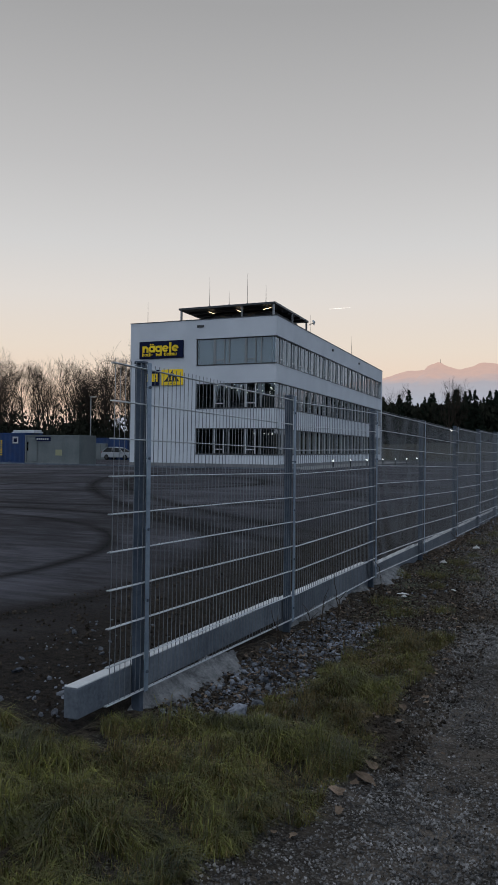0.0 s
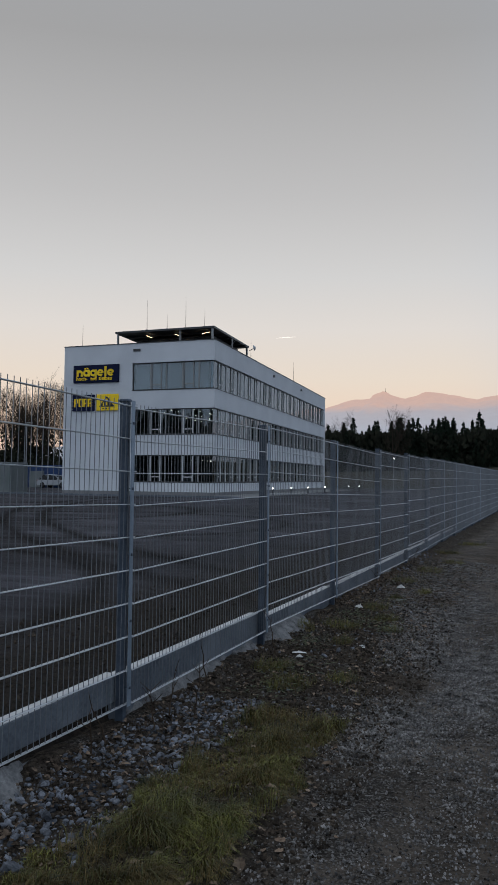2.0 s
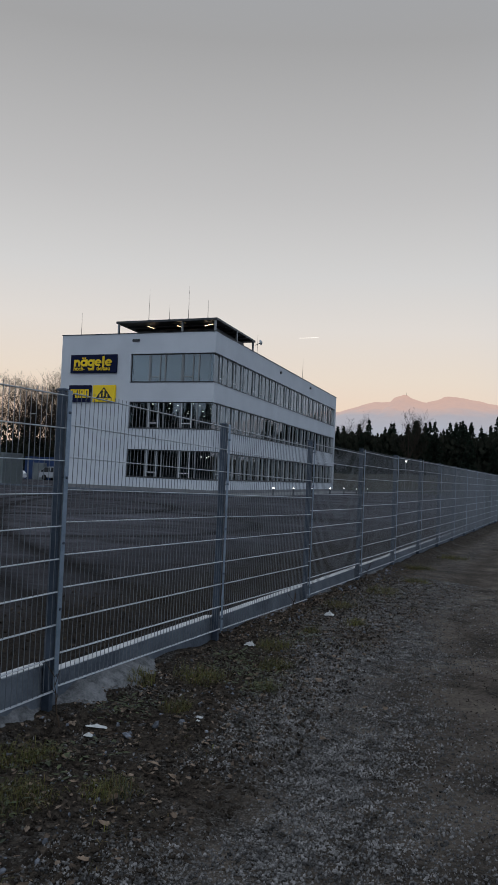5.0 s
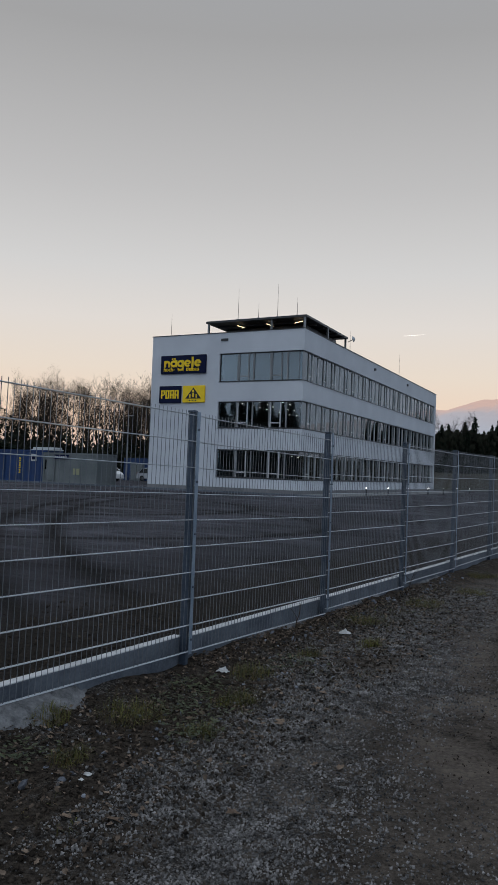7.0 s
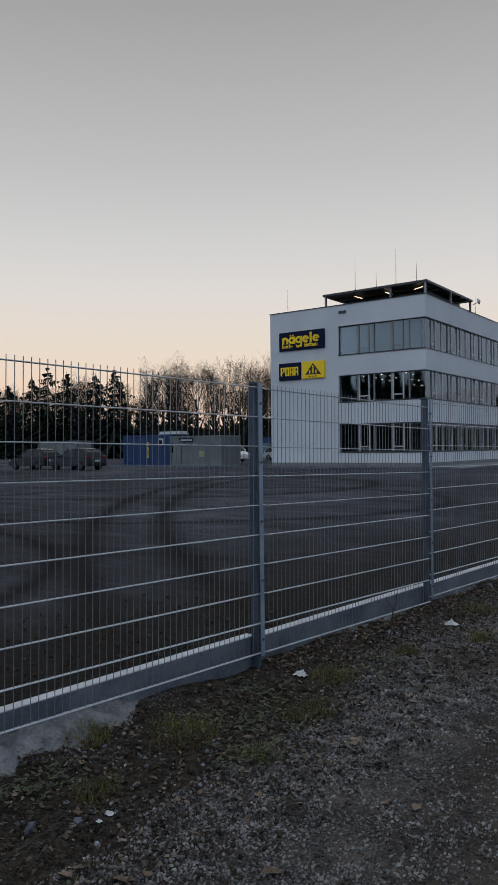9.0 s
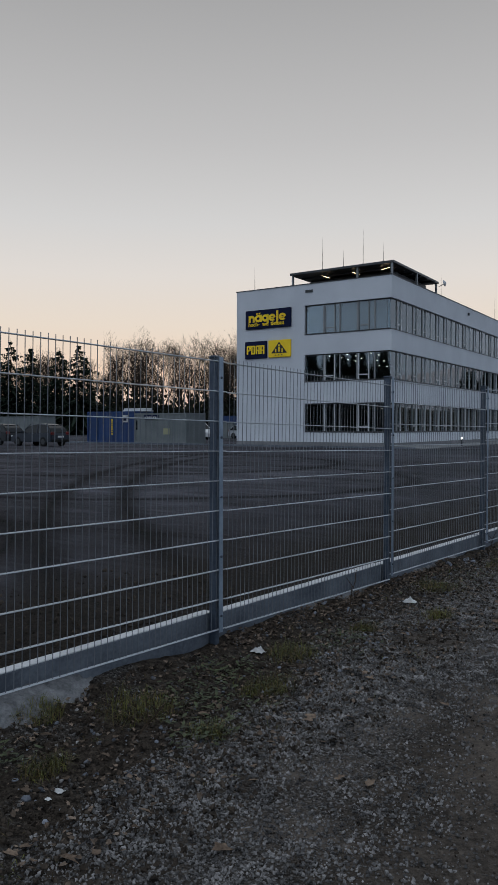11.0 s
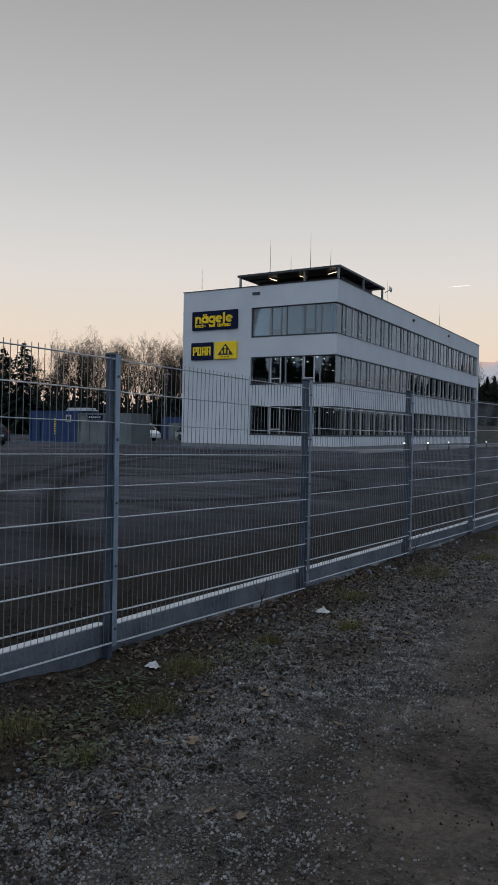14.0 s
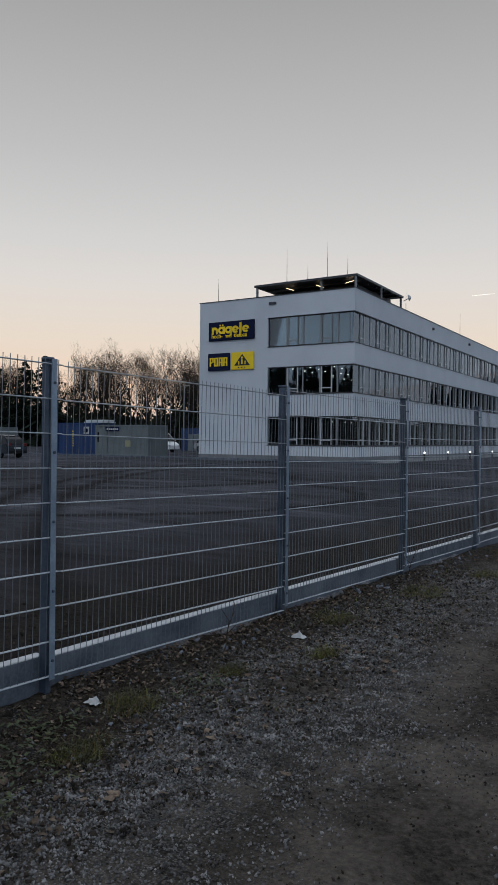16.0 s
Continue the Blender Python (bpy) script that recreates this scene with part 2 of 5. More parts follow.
PAPER = surface("white_litter_paper", (0.45, 0.46, 0.47), (0.62, 0.62, 0.62), 8.0, 60.0, 0.6, 0, 0.3, 0.004)


def ground_material():
    """Asphalt yard, stony verge, gravel path and packed earth track in one sheet."""
    m, nt, bsdf = nodes_of("mixed_ground")
    pos = position(nt)
    sep = nt.nodes.new("ShaderNodeSeparateXYZ")
    nt.links.new(pos, sep.inputs[0])
    x, y = sep.outputs[0], sep.outputs[1]
    # the track swings towards the fence
    swing = math_node(nt, "MULTIPLY", math_node(nt, "MINIMUM", math_node(nt, "MAXIMUM", math_node(nt, "SUBTRACT", y, 5.2), 0.0), 4.2), 0.21)
    wob = math_node(nt, "MULTIPLY_ADD", noise_node(nt, 1.1, 4, 0.6, pos), 1.0, -0.5)
    xw = math_node(nt, "ADD", math_node(nt, "ADD", x, wob), swing)
    # asphalt yard: long dragging stripes, patches and two round tyre tracks
    stretch = nt.nodes.new("ShaderNodeMapping")
    stretch.inputs["Rotation"].default_value = (0, 0, 0.25)
    stretch.inputs["Scale"].default_value = (0.22, 0.9, 1)
    nt.links.new(pos, stretch.inputs["Vector"])
    stripe = noise_node(nt, 1.0, 5, 0.65, stretch.outputs[0])
    fine_map = nt.nodes.new("ShaderNodeMapping")
    fine_map.inputs["Rotation"].default_value = (0, 0, -0.55)
    fine_map.inputs["Scale"].default_value = (1.1, 4.6, 1)
    nt.links.new(pos, fine_map.inputs["Vector"])
    scrape = noise_node(nt, 1.0, 6, 0.75, fine_map.outputs[0])
    patch = noise_node(nt, 0.16, 4, 0.6, pos)
    grit = noise_node(nt, 55.0, 3, 0.7, pos)
    yard = ramp_node(nt, math_node(nt, "ADD", math_node(nt, "MULTIPLY", scrape, 0.28), math_node(nt, "ADD", math_node(nt, "MULTIPLY", stripe, 0.32), math_node(nt, "MULTIPLY", patch, 0.40))),
                     ((0.39, (0.014, 0.0135, 0.016)), (0.50, (0.070, 0.070, 0.084)), (0.61, (0.190, 0.192, 0.230))))
    yard = mix_node(nt, 0.35, yard, ramp_node(nt, grit, ((0.38, (0.006, 0.006, 0.0065)), (0.66, (0.06, 0.056, 0.060)))))
    for cx, cy, r, w in ((-10.3, 3.5, 8.15, 0.34), (-10.3, 3.5, 6.5, 0.22), (33.9, 56.1, 60.2, 0.4), (33.9, 56.1, 58.9, 0.4), (-20.0, 26.0, 9.0, 0.5), (-12.0, 20.0, 7.0, 0.4)):
        d = math_node(nt, "SQRT", math_node(nt, "ADD", math_node(nt, "POWER", math_node(nt, "SUBTRACT", x, cx), 2), math_node(nt, "POWER", math_node(nt, "SUBTRACT", y, cy), 2)))
        ring = math_node(nt, "SUBTRACT", 1.0, math_node(nt, "DIVIDE", math_node(nt, "ABSOLUTE", math_node(nt, "SUBTRACT", d, r)), w), clamp=True)
        ring = math_node(nt, "MULTIPLY", ring, math_node(nt, "MULTIPLY_ADD", patch, 3.0, -0.35, clamp=True))
        yard = mix_node(nt, math_node(nt, "MULTIPLY", ring, 0.85), yard, (0.005, 0.005, 0.005))
    # crushed gravel
    vor = nt.nodes.new("ShaderNodeTexVoronoi")
    vor.inputs["Scale"].default_value = 90.0
    nt.links.new(pos, vor.inputs["Vector"])
    cell = nt.nodes.new("ShaderNodeSeparateColor")
    nt.links.new(vor.outputs["Color"], cell.inputs[0])
    gravel = ramp_node(nt, cell.outputs[0], ((0.0, (0.024, 0.023, 0.022)), (0.55, (0.108, 0.102, 0.098)), (1.0, (0.33, 0.315, 0.305))))
    gravel = mix_node(nt, ramp_node(nt, vor.outputs["Distance"], ((0.35, (0, 0, 0)), (0.75, (0.85, 0.85, 0.85)))), gravel, (0.013, 0.012, 0.011))
    # bare soil and packed earth
    soil = ramp_node(nt, noise_node(nt, 20.0, 8, 0.78, pos), ((0.36, (0.005, 0.0042, 0.0036)), (0.68, (0.120, 0.098, 0.080))))
    earth = ramp_node(nt, math_node(nt, "ADD", math_node(nt, "MULTIPLY", noise_node(nt, 1.6, 5, 0.6, pos), 0.6), math_node(nt, "MULTIPLY", noise_node(nt, 30.0, 4, 0.7, pos), 0.4)),
                      ((0.36, (0.020, 0.0165, 0.014)), (0.62, (0.20, 0.168, 0.142))))
    mixed = mix_node(nt, ramp_node(nt, noise_node(nt, 2.4, 5, 0.65, pos), ((0.50, (0, 0, 0)), (0.66, (0.8, 0.8, 0.8)))), soil, gravel)
    gravel_edge = math_node(nt, "MULTIPLY_ADD", xw, 2.6, -3.0, clamp=True)
    earth_edge = math_node(nt, "MULTIPLY_ADD", xw, 2.2, -4.2, clamp=True)
    bedded = mix_node(nt, ramp_node(nt, noise_node(nt, 3.2, 6, 0.7, pos), ((0.40, (0.25, 0.25, 0.25)), (0.62, (0.85, 0.85, 0.85)))), gravel, earth)
    track = mix_node(nt, gravel_edge, mixed, bedded)
    rut = math_node(nt, "SUBTRACT", 1.0, math_node(nt, "MULTIPLY", math_node(nt, "ABSOLUTE", math_node(nt, "SUBTRACT", xw, 2.12)), 3.6), clamp=True)
    track = mix_node(nt, math_node(nt, "MULTIPLY", earth_edge, 0.85), track, earth)
    track = mix_node(nt, math_node(nt, "MULTIPLY", rut, 0.6), track, soil)
    near = math_node(nt, "MULTIPLY_ADD", x, 40.0, 6.0, clamp=True)
    # dark stony margin on the yard's side of the plinth
    margin = math_node(nt, "MULTIPLY_ADD", math_node(nt, "ADD", x, wob), 0.55, 1.75, clamp=True)
    yard = mix_node(nt, math_node(nt, "MULTIPLY", margin, 0.9), yard, mix_node(nt, 0.6, soil, (0.008, 0.0072, 0.0066)))
    col = mix_node(nt, near, yard, track)
    far = math_node(nt, "MULTIPLY_ADD", y, 0.05, -5.5, clamp=True)
    col = mix_node(nt, far, col, (0.035, 0.04, 0.025))
    nt.links.new(col, bsdf.inputs["Base Color"])
    bsdf.inputs["Roughness"].default_value = 0.9
    bsdf.inputs["Specular IOR Level"].default_value = 0.06
    hgt = math_node(nt, "ADD", math_node(nt, "MULTIPLY", vor.outputs["Distance"], -0.8), math_node(nt, "MULTIPLY", noise_node(nt, 38.0, 6, 0.75, pos), 1.6))
    nt.links.new(bump_node(nt, hgt, 1.0, 0.02), bsdf.inputs["Normal"])
    return m


GROUND = ground_material()

# ---------------------------------------------------------------- ground
def rise(x, y):
    """Height of the ground."""
    if x < -0.2:
        edge = min(1.0, (-0.2 - x) / 1.2)
        return 0.10 + 0.02 * edge + 0.015 * noise.noise((x * 0.8, y * 0.8, 3.0)) * edge
    if x > 40 or y > 80 or y < -40:
        return 0.0
    z = 0.030 * noise.noise((x * 0.9, y * 0.9, 0.0)) + 0.018 * noise.noise((x * 3.1, y * 3.1, 5.0))
    z += 0.010 * noise.noise((x * 11.0, y * 11.0, 9.0))
    z += 0.006 * noise.noise((x * 26.0, y * 26.0, 19.0))
    z += (0.07 + 0.03 * noise.noise((0.0, y * 1.7, 2.0))) * math.exp(-((x + 0.06) / 0.17) ** 2) - 0.03 * math.exp(-((x - 1.6) / 0.5) ** 2)
    if y < 0.6:
        z += 0.05 * min(1.0, (0.6 - y) / 0.8) * max(0.0, 1 - abs(x - 0.2) / 1.3)
    return z


def steps(points):
    out = []
    for a, b, n in points:
        out += [a + (b - a) * i / n for i in range(n)]
    return out + [points[-1][1]]


gx = steps(((-4500, -300, 6), (-300, -60, 8), (-60, -8, 14), (-8, -1.6, 16), (-1.6, 4.2, 105), (4.2, 9, 24), (9, 40, 12), (40, 4500, 7)))
gy = steps(((-4500, -40, 6), (-40, -6, 10), (-6, -2.4, 16), (-2.4, 12.5, 235), (12.5, 20, 50), (20, 48, 50), (48, 130, 16), (130, 4800, 8)))
gv = [(x, y, rise(x, y)) for y in gy for x in gx]
nx = len(gx)
gf = [(j * nx + i, j * nx + i + 1, (j + 1) * nx + i + 1, (j + 1) * nx + i) for j in range(len(gy) - 1) for i in range(nx - 1)]
ground = mesh_part("ground", gv, gf, GROUND, smooth=True)
tagged(ground, "dark asphalt yard, stony verge and packed gravel track", "ground", kind="structure")

# ---------------------------------------------------------------- office building
Z0, ZR = 0.12, 11.8
PA, PB, PC = Vector((-34.12, 53.3)), Vector((-21.08, 53.3)), Vector((-24.95, 98.6))
PD = PC + (PA - PB)
side_dir = (PC - PB).normalized()
side_in = Vector((-side_dir.y, side_dir.x))
ROWS_Z = ((1.15, 3.20), (4.76, 6.72), (8.17, 10.28))
XW = -28.0
T = 0.36
building = thing("office_building", "three-storey white rendered office building with ribbon windows", "building", (0, 0, 0))


def at_side(s, inward=0.0):
    p = PB + side_dir * s + side_in * inward
    return (p.x, p.y)


SIDE = (PC - PB).length
bm = bmesh.new()
inner_b = (at_side(0, T)[0], 53.3 + T)
# solid front pier, west wall, back wall and end pier
prism(bm, [(PA.x, 53.3), (XW, 53.3), (XW, 53.3 + T), (PA.x + T, 53.3 + T), (PD.x + T, PD.y - T), at_side(SIDE, T)[:1] + (PC.y - T,), at_side(SIDE - 0.7, T), at_side(SIDE - 0.7), (PC.x, PC.y), (PD.x, PD.y)], Z0, ZR)
part("wall", bm, PLASTER, building, "white rendered solid pier and rear walls")
levels = [Z0 + 0.3] + [z for pair in ROWS_Z for z in pair] + [ZR]
for lo, hi in zip(levels[::2], levels[1::2]):
    bm = bmesh.new()
    prism(bm, [(XW, 53.3), (PB.x, 53.3), at_side(SIDE - 0.7), at_side(SIDE - 0.7, T), inner_b, (XW, 53.3 + T)], lo, hi)
    part("wall_band", bm, PLASTER, building, "white rendered band between the windows")
bm = bmesh.new()
prism(bm, [(XW - 6.12, 53.29), (PB.x + 0.01, 53.29), at_side(SIDE, -0.01), at_side(SIDE, 0.3), (inner_b[0], inner_b[1]), (XW, 53.6), (PA.x, 53.6)], Z0 - 0.15, Z0 + 0.3)
part("base_course", bm, BASE_COURSE, building, "dark grey base course")
bm = bmesh.new()
prism(bm, [(PA.x - 0.04, 53.26), (PB.x + 0.04, 53.26), at_side(SIDE + 0.04, -0.04), (PD.x - 0.04, PD.y + 0.04)], ZR, ZR + 0.05)
part("parapet_cap", bm, DARK_METAL, building, "dark metal parapet capping")
bm = bmesh.new()
for z in (Z0 - 0.02, 3.72, 7.22, 11.0):
    prism(bm, [(PA.x + T, 53.3 + T), inner_b, at_side(SIDE - 0.7, T), (PD.x + T, PD.y - T)], z, z + 0.3)
part("floor_slab", bm, CARPET, building, "dark carpeted floor slabs")
bm = bmesh.new()
for z in (3.27, 6.78, 10.42):
    prism(bm, [(PA.x + T, 53.3 + T), inner_b, at_side(SIDE - 0.7, T), (PD.x + T, PD.y - T)], z, z + 0.12)
part("ceiling_panel", bm, CEILING, building, "pale suspended office ceilings")
bm = bmesh.new()
for z0, z1 in ((0.4, 3.27), (4.02, 6.78), (7.52, 10.42)):
    prism(bm, [at_side(15.0, 7.0), at_side(SIDE - 2, 7.0), at_side(SIDE - 2, 7.2), at_side(15.0, 7.2)], z0, z1)
    for s in (15.0, 22.0, 29.5, 37.0):
        prism(bm, [at_side(s, T + 0.6), at_side(s + 0.12, T + 0.6), at_side(s + 0.12, 6.98), at_side(s, 6.98)][::-1], z0, z1)
part("inner_partition", bm, INTERIOR, building, "office partition walls")


def window_row(z0, z1, first):
    """One storey's ribbon window, round the corner: frames, mullions and panes."""
    ribbon = new("window")
    ribbon.parent = building
    tagged(ribbon, "ribbon window with grey aluminium mullions")
    deep = 0.14
    bm = bmesh.new()
    for lo, hi in ((z0, z0 + 0.07), (z1 - 0.07, z1)):
        prism(bm, [(XW, 53.3 + deep), (at_side(0, deep)[0], 53.3 + deep), at_side(SIDE - 0.7, deep), at_side(SIDE - 0.7, deep + 0.09), (at_side(0, deep + 0.09)[0], 53.39 + deep), (XW, 53.39 + deep)], lo, hi)
    box(bm, XW, XW + 0.07, 53.3 + deep, 53.39 + deep, z0 + 0.07, z1 - 0.07)
    part("window_frame", bm, DARK_METAL, ribbon)
    bm = bmesh.new()
    prism(bm, [(XW, 53.27), (PB.x + 0.03, 53.27), at_side(SIDE - 0.7, -0.03), at_side(SIDE - 0.7, deep), (at_side(0, deep)[0], 53.3 + deep), (XW, 53.3 + deep)], z0 - 0.03, z0 + 0.012)
    part("window_sill", bm, DARK_METAL, ribbon)
    # front panes
    xs = (XW + 0.07, -26.46, -25.14, -23.76, -22.41, at_side(0, deep)[0])
    for i in range(5):
        bm = bmesh.new()
        box(bm, xs[i] + 0.03, xs[i + 1] - 0.03, 53.3 + deep + 0.03, 53.3 + deep + 0.05, z0 + 0.08, z1 - 0.08)
        part("pane", bm, GLASS, ribbon).visible_shadow = False
        if i:
            bm = bmesh.new()
            box(bm, xs[i] - 0.05, xs[i] + 0.05, 53.3 + deep - 0.02, 53.3 + deep + 0.1, z0 + 0.07, z1 - 0.07)
            part("mullion", bm, ALU, ribbon)
        if i in (1, 3):
            bm = bmesh.new()
            c = xs[i]
            box(bm, c + 0.06, c + 0.14, 53.3 + deep - 0.01, 53.3 + deep + 0.1, z0 + 0.07, z1 - 0.07)
            box(bm, c + 0.14, c + 0.85, 53.3 + deep - 0.01, 53.3 + deep + 0.1, z0 + 0.36, z0 + 0.44)
            box(bm, c + 0.85, c + 0.93, 53.3 + deep - 0.01, 53.3 + deep + 0.1, z0 + 0.07, z1 - 0.07)
            part("sash", bm, ALU_PALE if first else ALU, ribbon)
    # side panes: wide and narrow in turn
    s, k = 0.12, 0
    widths = (1.25, 0.75, 1.25, 1.25, 0.75)
    while s < SIDE - 1.0:
        e = min(s + widths[k % 5], SIDE - 0.72)
        bm = bmesh.new()
        prism(bm, [at_side(s + 0.05, deep + 0.03), at_side(e - 0.05, deep + 0.03), at_side(e - 0.05, deep + 0.05), at_side(s + 0.05, deep + 0.05)], z0 + 0.08, z1 - 0.08)
        part("pane", bm, GLASS, ribbon).visible_shadow = False
        bm = bmesh.new()
        prism(bm, [at_side(e - 0.05, deep - 0.03), at_side(e + 0.05, deep - 0.03), at_side(e + 0.05, deep + 0.1), at_side(e - 0.05, deep + 0.1)], z0 + 0.07, z1 - 0.07)
        part("mullion", bm, ALU if k % 5 in (0, 3) else ALU_PALE, ribbon)
        if k % 5 in (1, 4):
            bm = bmesh.new()
            prism(bm, [at_side(s + 0.06, deep), at_side(e - 0.06, deep), at_side(e - 0.06, deep + 0.09), at_side(s + 0.06, deep + 0.09)], z0 + 0.4, z0 + 0.47)
            part("sash", bm, ALU_PALE, ribbon)
        s, k = e, k + 1
    return ribbon


for n, (z0, z1) in enumerate(ROWS_Z):
    window_row(z0, z1, n < 2)

# blinds behind the top storey's glass
bm = bmesh.new()
box(bm, XW + 0.1, at_side(0, 0.5)[0] - 0.1, 53.3 + 0.42, 53.3 + 0.44, 8.2, 10.25)
part("blind", bm, BLIND, building, "drawn grey blinds behind the top windows")
s = 0.5
rng = random.Random(4)
while s < SIDE - 2:
    w = rng.choice((0.5, 0.7, 1.1))
    if rng.random() < 0.62:
        bm = bmesh.new()
        prism(bm, [at_side(s, 0.44), at_side(s + w, 0.44), at_side(s + w, 0.46), at_side(s, 0.46)], 8.2, 10.25)
        part("blind", bm, BLIND_PALE, building)
    s += w + rng.choice((0.15, 0.5, 0.7))

# ceiling downlights of the two lower storeys
disc = None
for z, count in ((6.77, 40), (2.9, 12)):
    for i in range(count):
        s, w = (2.2 + (i % 8) * 1.75 + rng.uniform(-0.5, 0.5), 1.0 + (i // 8) * 1.6 + rng.uniform(-0.4, 0.4)) if i < 32 else (rng.uniform(16, 40), rng.uniform(1.0, 5.0))
        x, y = at_side(s, w)
        if disc is None:
            bm = bmesh.new()
            bmesh.ops.create_cone(bm, cap_ends=True, segments=12, radius1=0.05, radius2=0.062, depth=0.05)
            disc = part("downlight", bm, LAMP_WHITE, building)
            disc.matrix_basis = pose(x, y, z - 0.03)
        else:
            again("downlight", disc, building, pose(x, y, z - 0.03))

# vent in the parapet
bm = bmesh.new()
box(bm, -27.9, -27.3, 53.24, 53.3, 11.2, 11.38)
part("vent", bm, DARK_METAL, building, "small dark parapet outlet")
for s in (18.0, 30.5):
    p = at_side(s, -0.06)
    bm = bmesh.new()
    box(bm, p[0] - 0.1, p[0] + 0.08, p[1] - 0.12, p[1] + 0.12, 11.15, 11.35)
    part("vent", bm, DARK_METAL, building)

# rooftop terrace: canopy on posts over a recessed dark penthouse
canopy = thing("roof_canopy", "dark flat steel canopy on thin posts over the roof terrace", "canopy", (0, 0, ZR + 0.05))
cz = 13.6 - ZR - 0.05
cl, cc, cr = (-31.81, 57.2), (-22.78, 57.05), (-23.7, 67.45)
ck = (cl[0] + cr[0] - cc[0], cl[1] + cr[1] - cc[1])
bm = bmesh.new()
prism(bm, [cl, cc, cr, ck], cz - 0.16, cz)
part("roof", bm, DARK_METAL, canopy)
for k in range(1, 7):
    y = 57.2 + k * 1.45
    bm = bmesh.new()
    box(bm, -31.6, -23.4, y, y + 0.09, cz - 0.3, cz - 0.165)
    part("beam", bm, DARK_METAL, canopy)
for px, py in ((cl[0] + 0.2, cl[1] + 0.15), (cc[0] - 0.2, cc[1] + 0.15), (cr[0] - 0.15, cr[1] - 0.2), (-25.9, 57.4), (-23.3, 62.2), (ck[0] + 0.2, ck[1] - 0.2)):
    bm = bmesh.new()
    box(bm, px - 0.07, px + 0.07, py - 0.07, py + 0.07, 0, cz - 0.16)
    part("post", bm, ALU, canopy)
for px, py, turn in ((-29.2, 58.3, 90), (-26.6, 58.4, 90), (-23.9, 58.0, -30)):
    bm = bmesh.new()
    tube(bm, (-0.55, 0, 0), (0.55, 0, 0), 0.018, sides=8)
    o = part("tube_light", bm, LAMP_WARM, canopy, "lit warm fluorescent tube")
    o.matrix_basis = pose(px, py, cz - 0.36, 0, 0, turn)
pent = thing("roof_penthouse", "dark recessed rooftop penthouse under the canopy", "penthouse", (0, 0, ZR + 0.05))
bm = bmesh.new()
prism(bm, [(-29.9, 59.6), (-23.9, 59.4), (-24.6, 66.9), (-30.5, 67.1)], 0, cz - 0.32)
part("wall", bm, DARK_METAL, pent)
bm = bmesh.new()
for k in range(3):
    box(bm, -29.4 + k * 1.9, -27.8 + k * 1.9, 59.36, 59.44, 0.2, cz - 0.5)
part("window", bm, CAR_GLASS, pent)
dish = thing("dish_antenna", "small white dish on the canopy edge", "antenna", (cr[0] + 0.3, cr[1], 13.1))
bm = bmesh.new()
bmesh.ops.create_cone(bm, cap_ends=True, segments=16, radius1=0.27, radius2=0.1, depth=0.14)
part("reflector", bm, ALU_PALE, dish).matrix_basis = pose(0.25, 0, 0.35, 0, 80, 0)
bm = bmesh.new()
tube(bm, (-0.3, 0, 0.1), (0.2, 0, 0.3), 0.03)
part("arm", bm, DARK_METAL, dish)
for x, y, z0, h in ((-32.85, 53.9, ZR + 0.05, 1.8), (-28.94, 57.4, 13.6, 2.5), (-27.1, 57.4, 13.6, 1.25), (-25.43, 57.4, 13.6, 2.65), (-23.75, 57.4, 13.6, 1.45), (-23.8, 68.2, ZR + 0.05, 2.4), (-24.0, 82.0, ZR + 0.05, 2.3)):
    rod = thing("lightning_rod", "thin steel lightning rod on the roof", "lightning rod", (x, y, z0), group="lightning rods on the roof")
    bm = bmesh.new()
    tube(bm, (0, 0, 0), (0, 0, h * 0.55), 0.022, 0.016)
    tube(bm, (0, 0, h * 0.55), (0, 0, h), 0.012, 0.006)
    part("rod", bm, DARK_METAL, rod)
    bm = bmesh.new()
    tube(bm, (0, 0, 0), (0, 0, 0.08), 0.11, 0.07, 10)
    part("foot", bm, CONCRETE, rod)


# ---------------------------------------------------------------- signs on the front
def plate(name, label, x0, x1, z0, z1, material):
    sign = thing(name, label, "sign", (x0, 53.3, z0))
    bm = bmesh.new()
    box(bm, 0, x1 - x0, -0.14, -0.004, 0, z1 - z0)
    soften(bm, 0.03, 2)
    part("panel", bm, material, sign)
    return sign


LAYER = iter(range(10000))


def lift():
    """Neighbouring shapes lie a few millimetres over one another."""
    return -0.160 - 0.004 * (next(LAYER) % 7)


def blocks(sign, name, rects, material, label=""):
    for x0, x1, z0, z1 in rects:
        y = lift()
        bm = bmesh.new()
        box(bm, x0, x1, y, -0.142, z0, z1)
        part(name, bm, material, sign, label)


def ring_block(sign, cx, cz_, rx, rz, w, material, a0=0, a1=360):
    bm = bmesh.new()
    n = 20
    prev, front = None, lift()
    for k in range(n + 1):
        a = radians(a0 + (a1 - a0) * k / n)
        c, s_ = math.cos(a), math.sin(a)
        row = [bm.verts.new((cx + (rx - d) * c, yy, cz_ + (rz - d) * s_)) for d in (0, w) for yy in (front, -0.142)]
        if prev:
            for i, j in ((0, 2), (2, 3), (3, 1), (1, 0)):
                bm.faces.new((prev[i], prev[j], row[j], row[i]))
        prev = row
    bmesh.ops.recalc_face_normals(bm, faces=bm.faces[:])
    part("logo_shape", bm, material, sign)


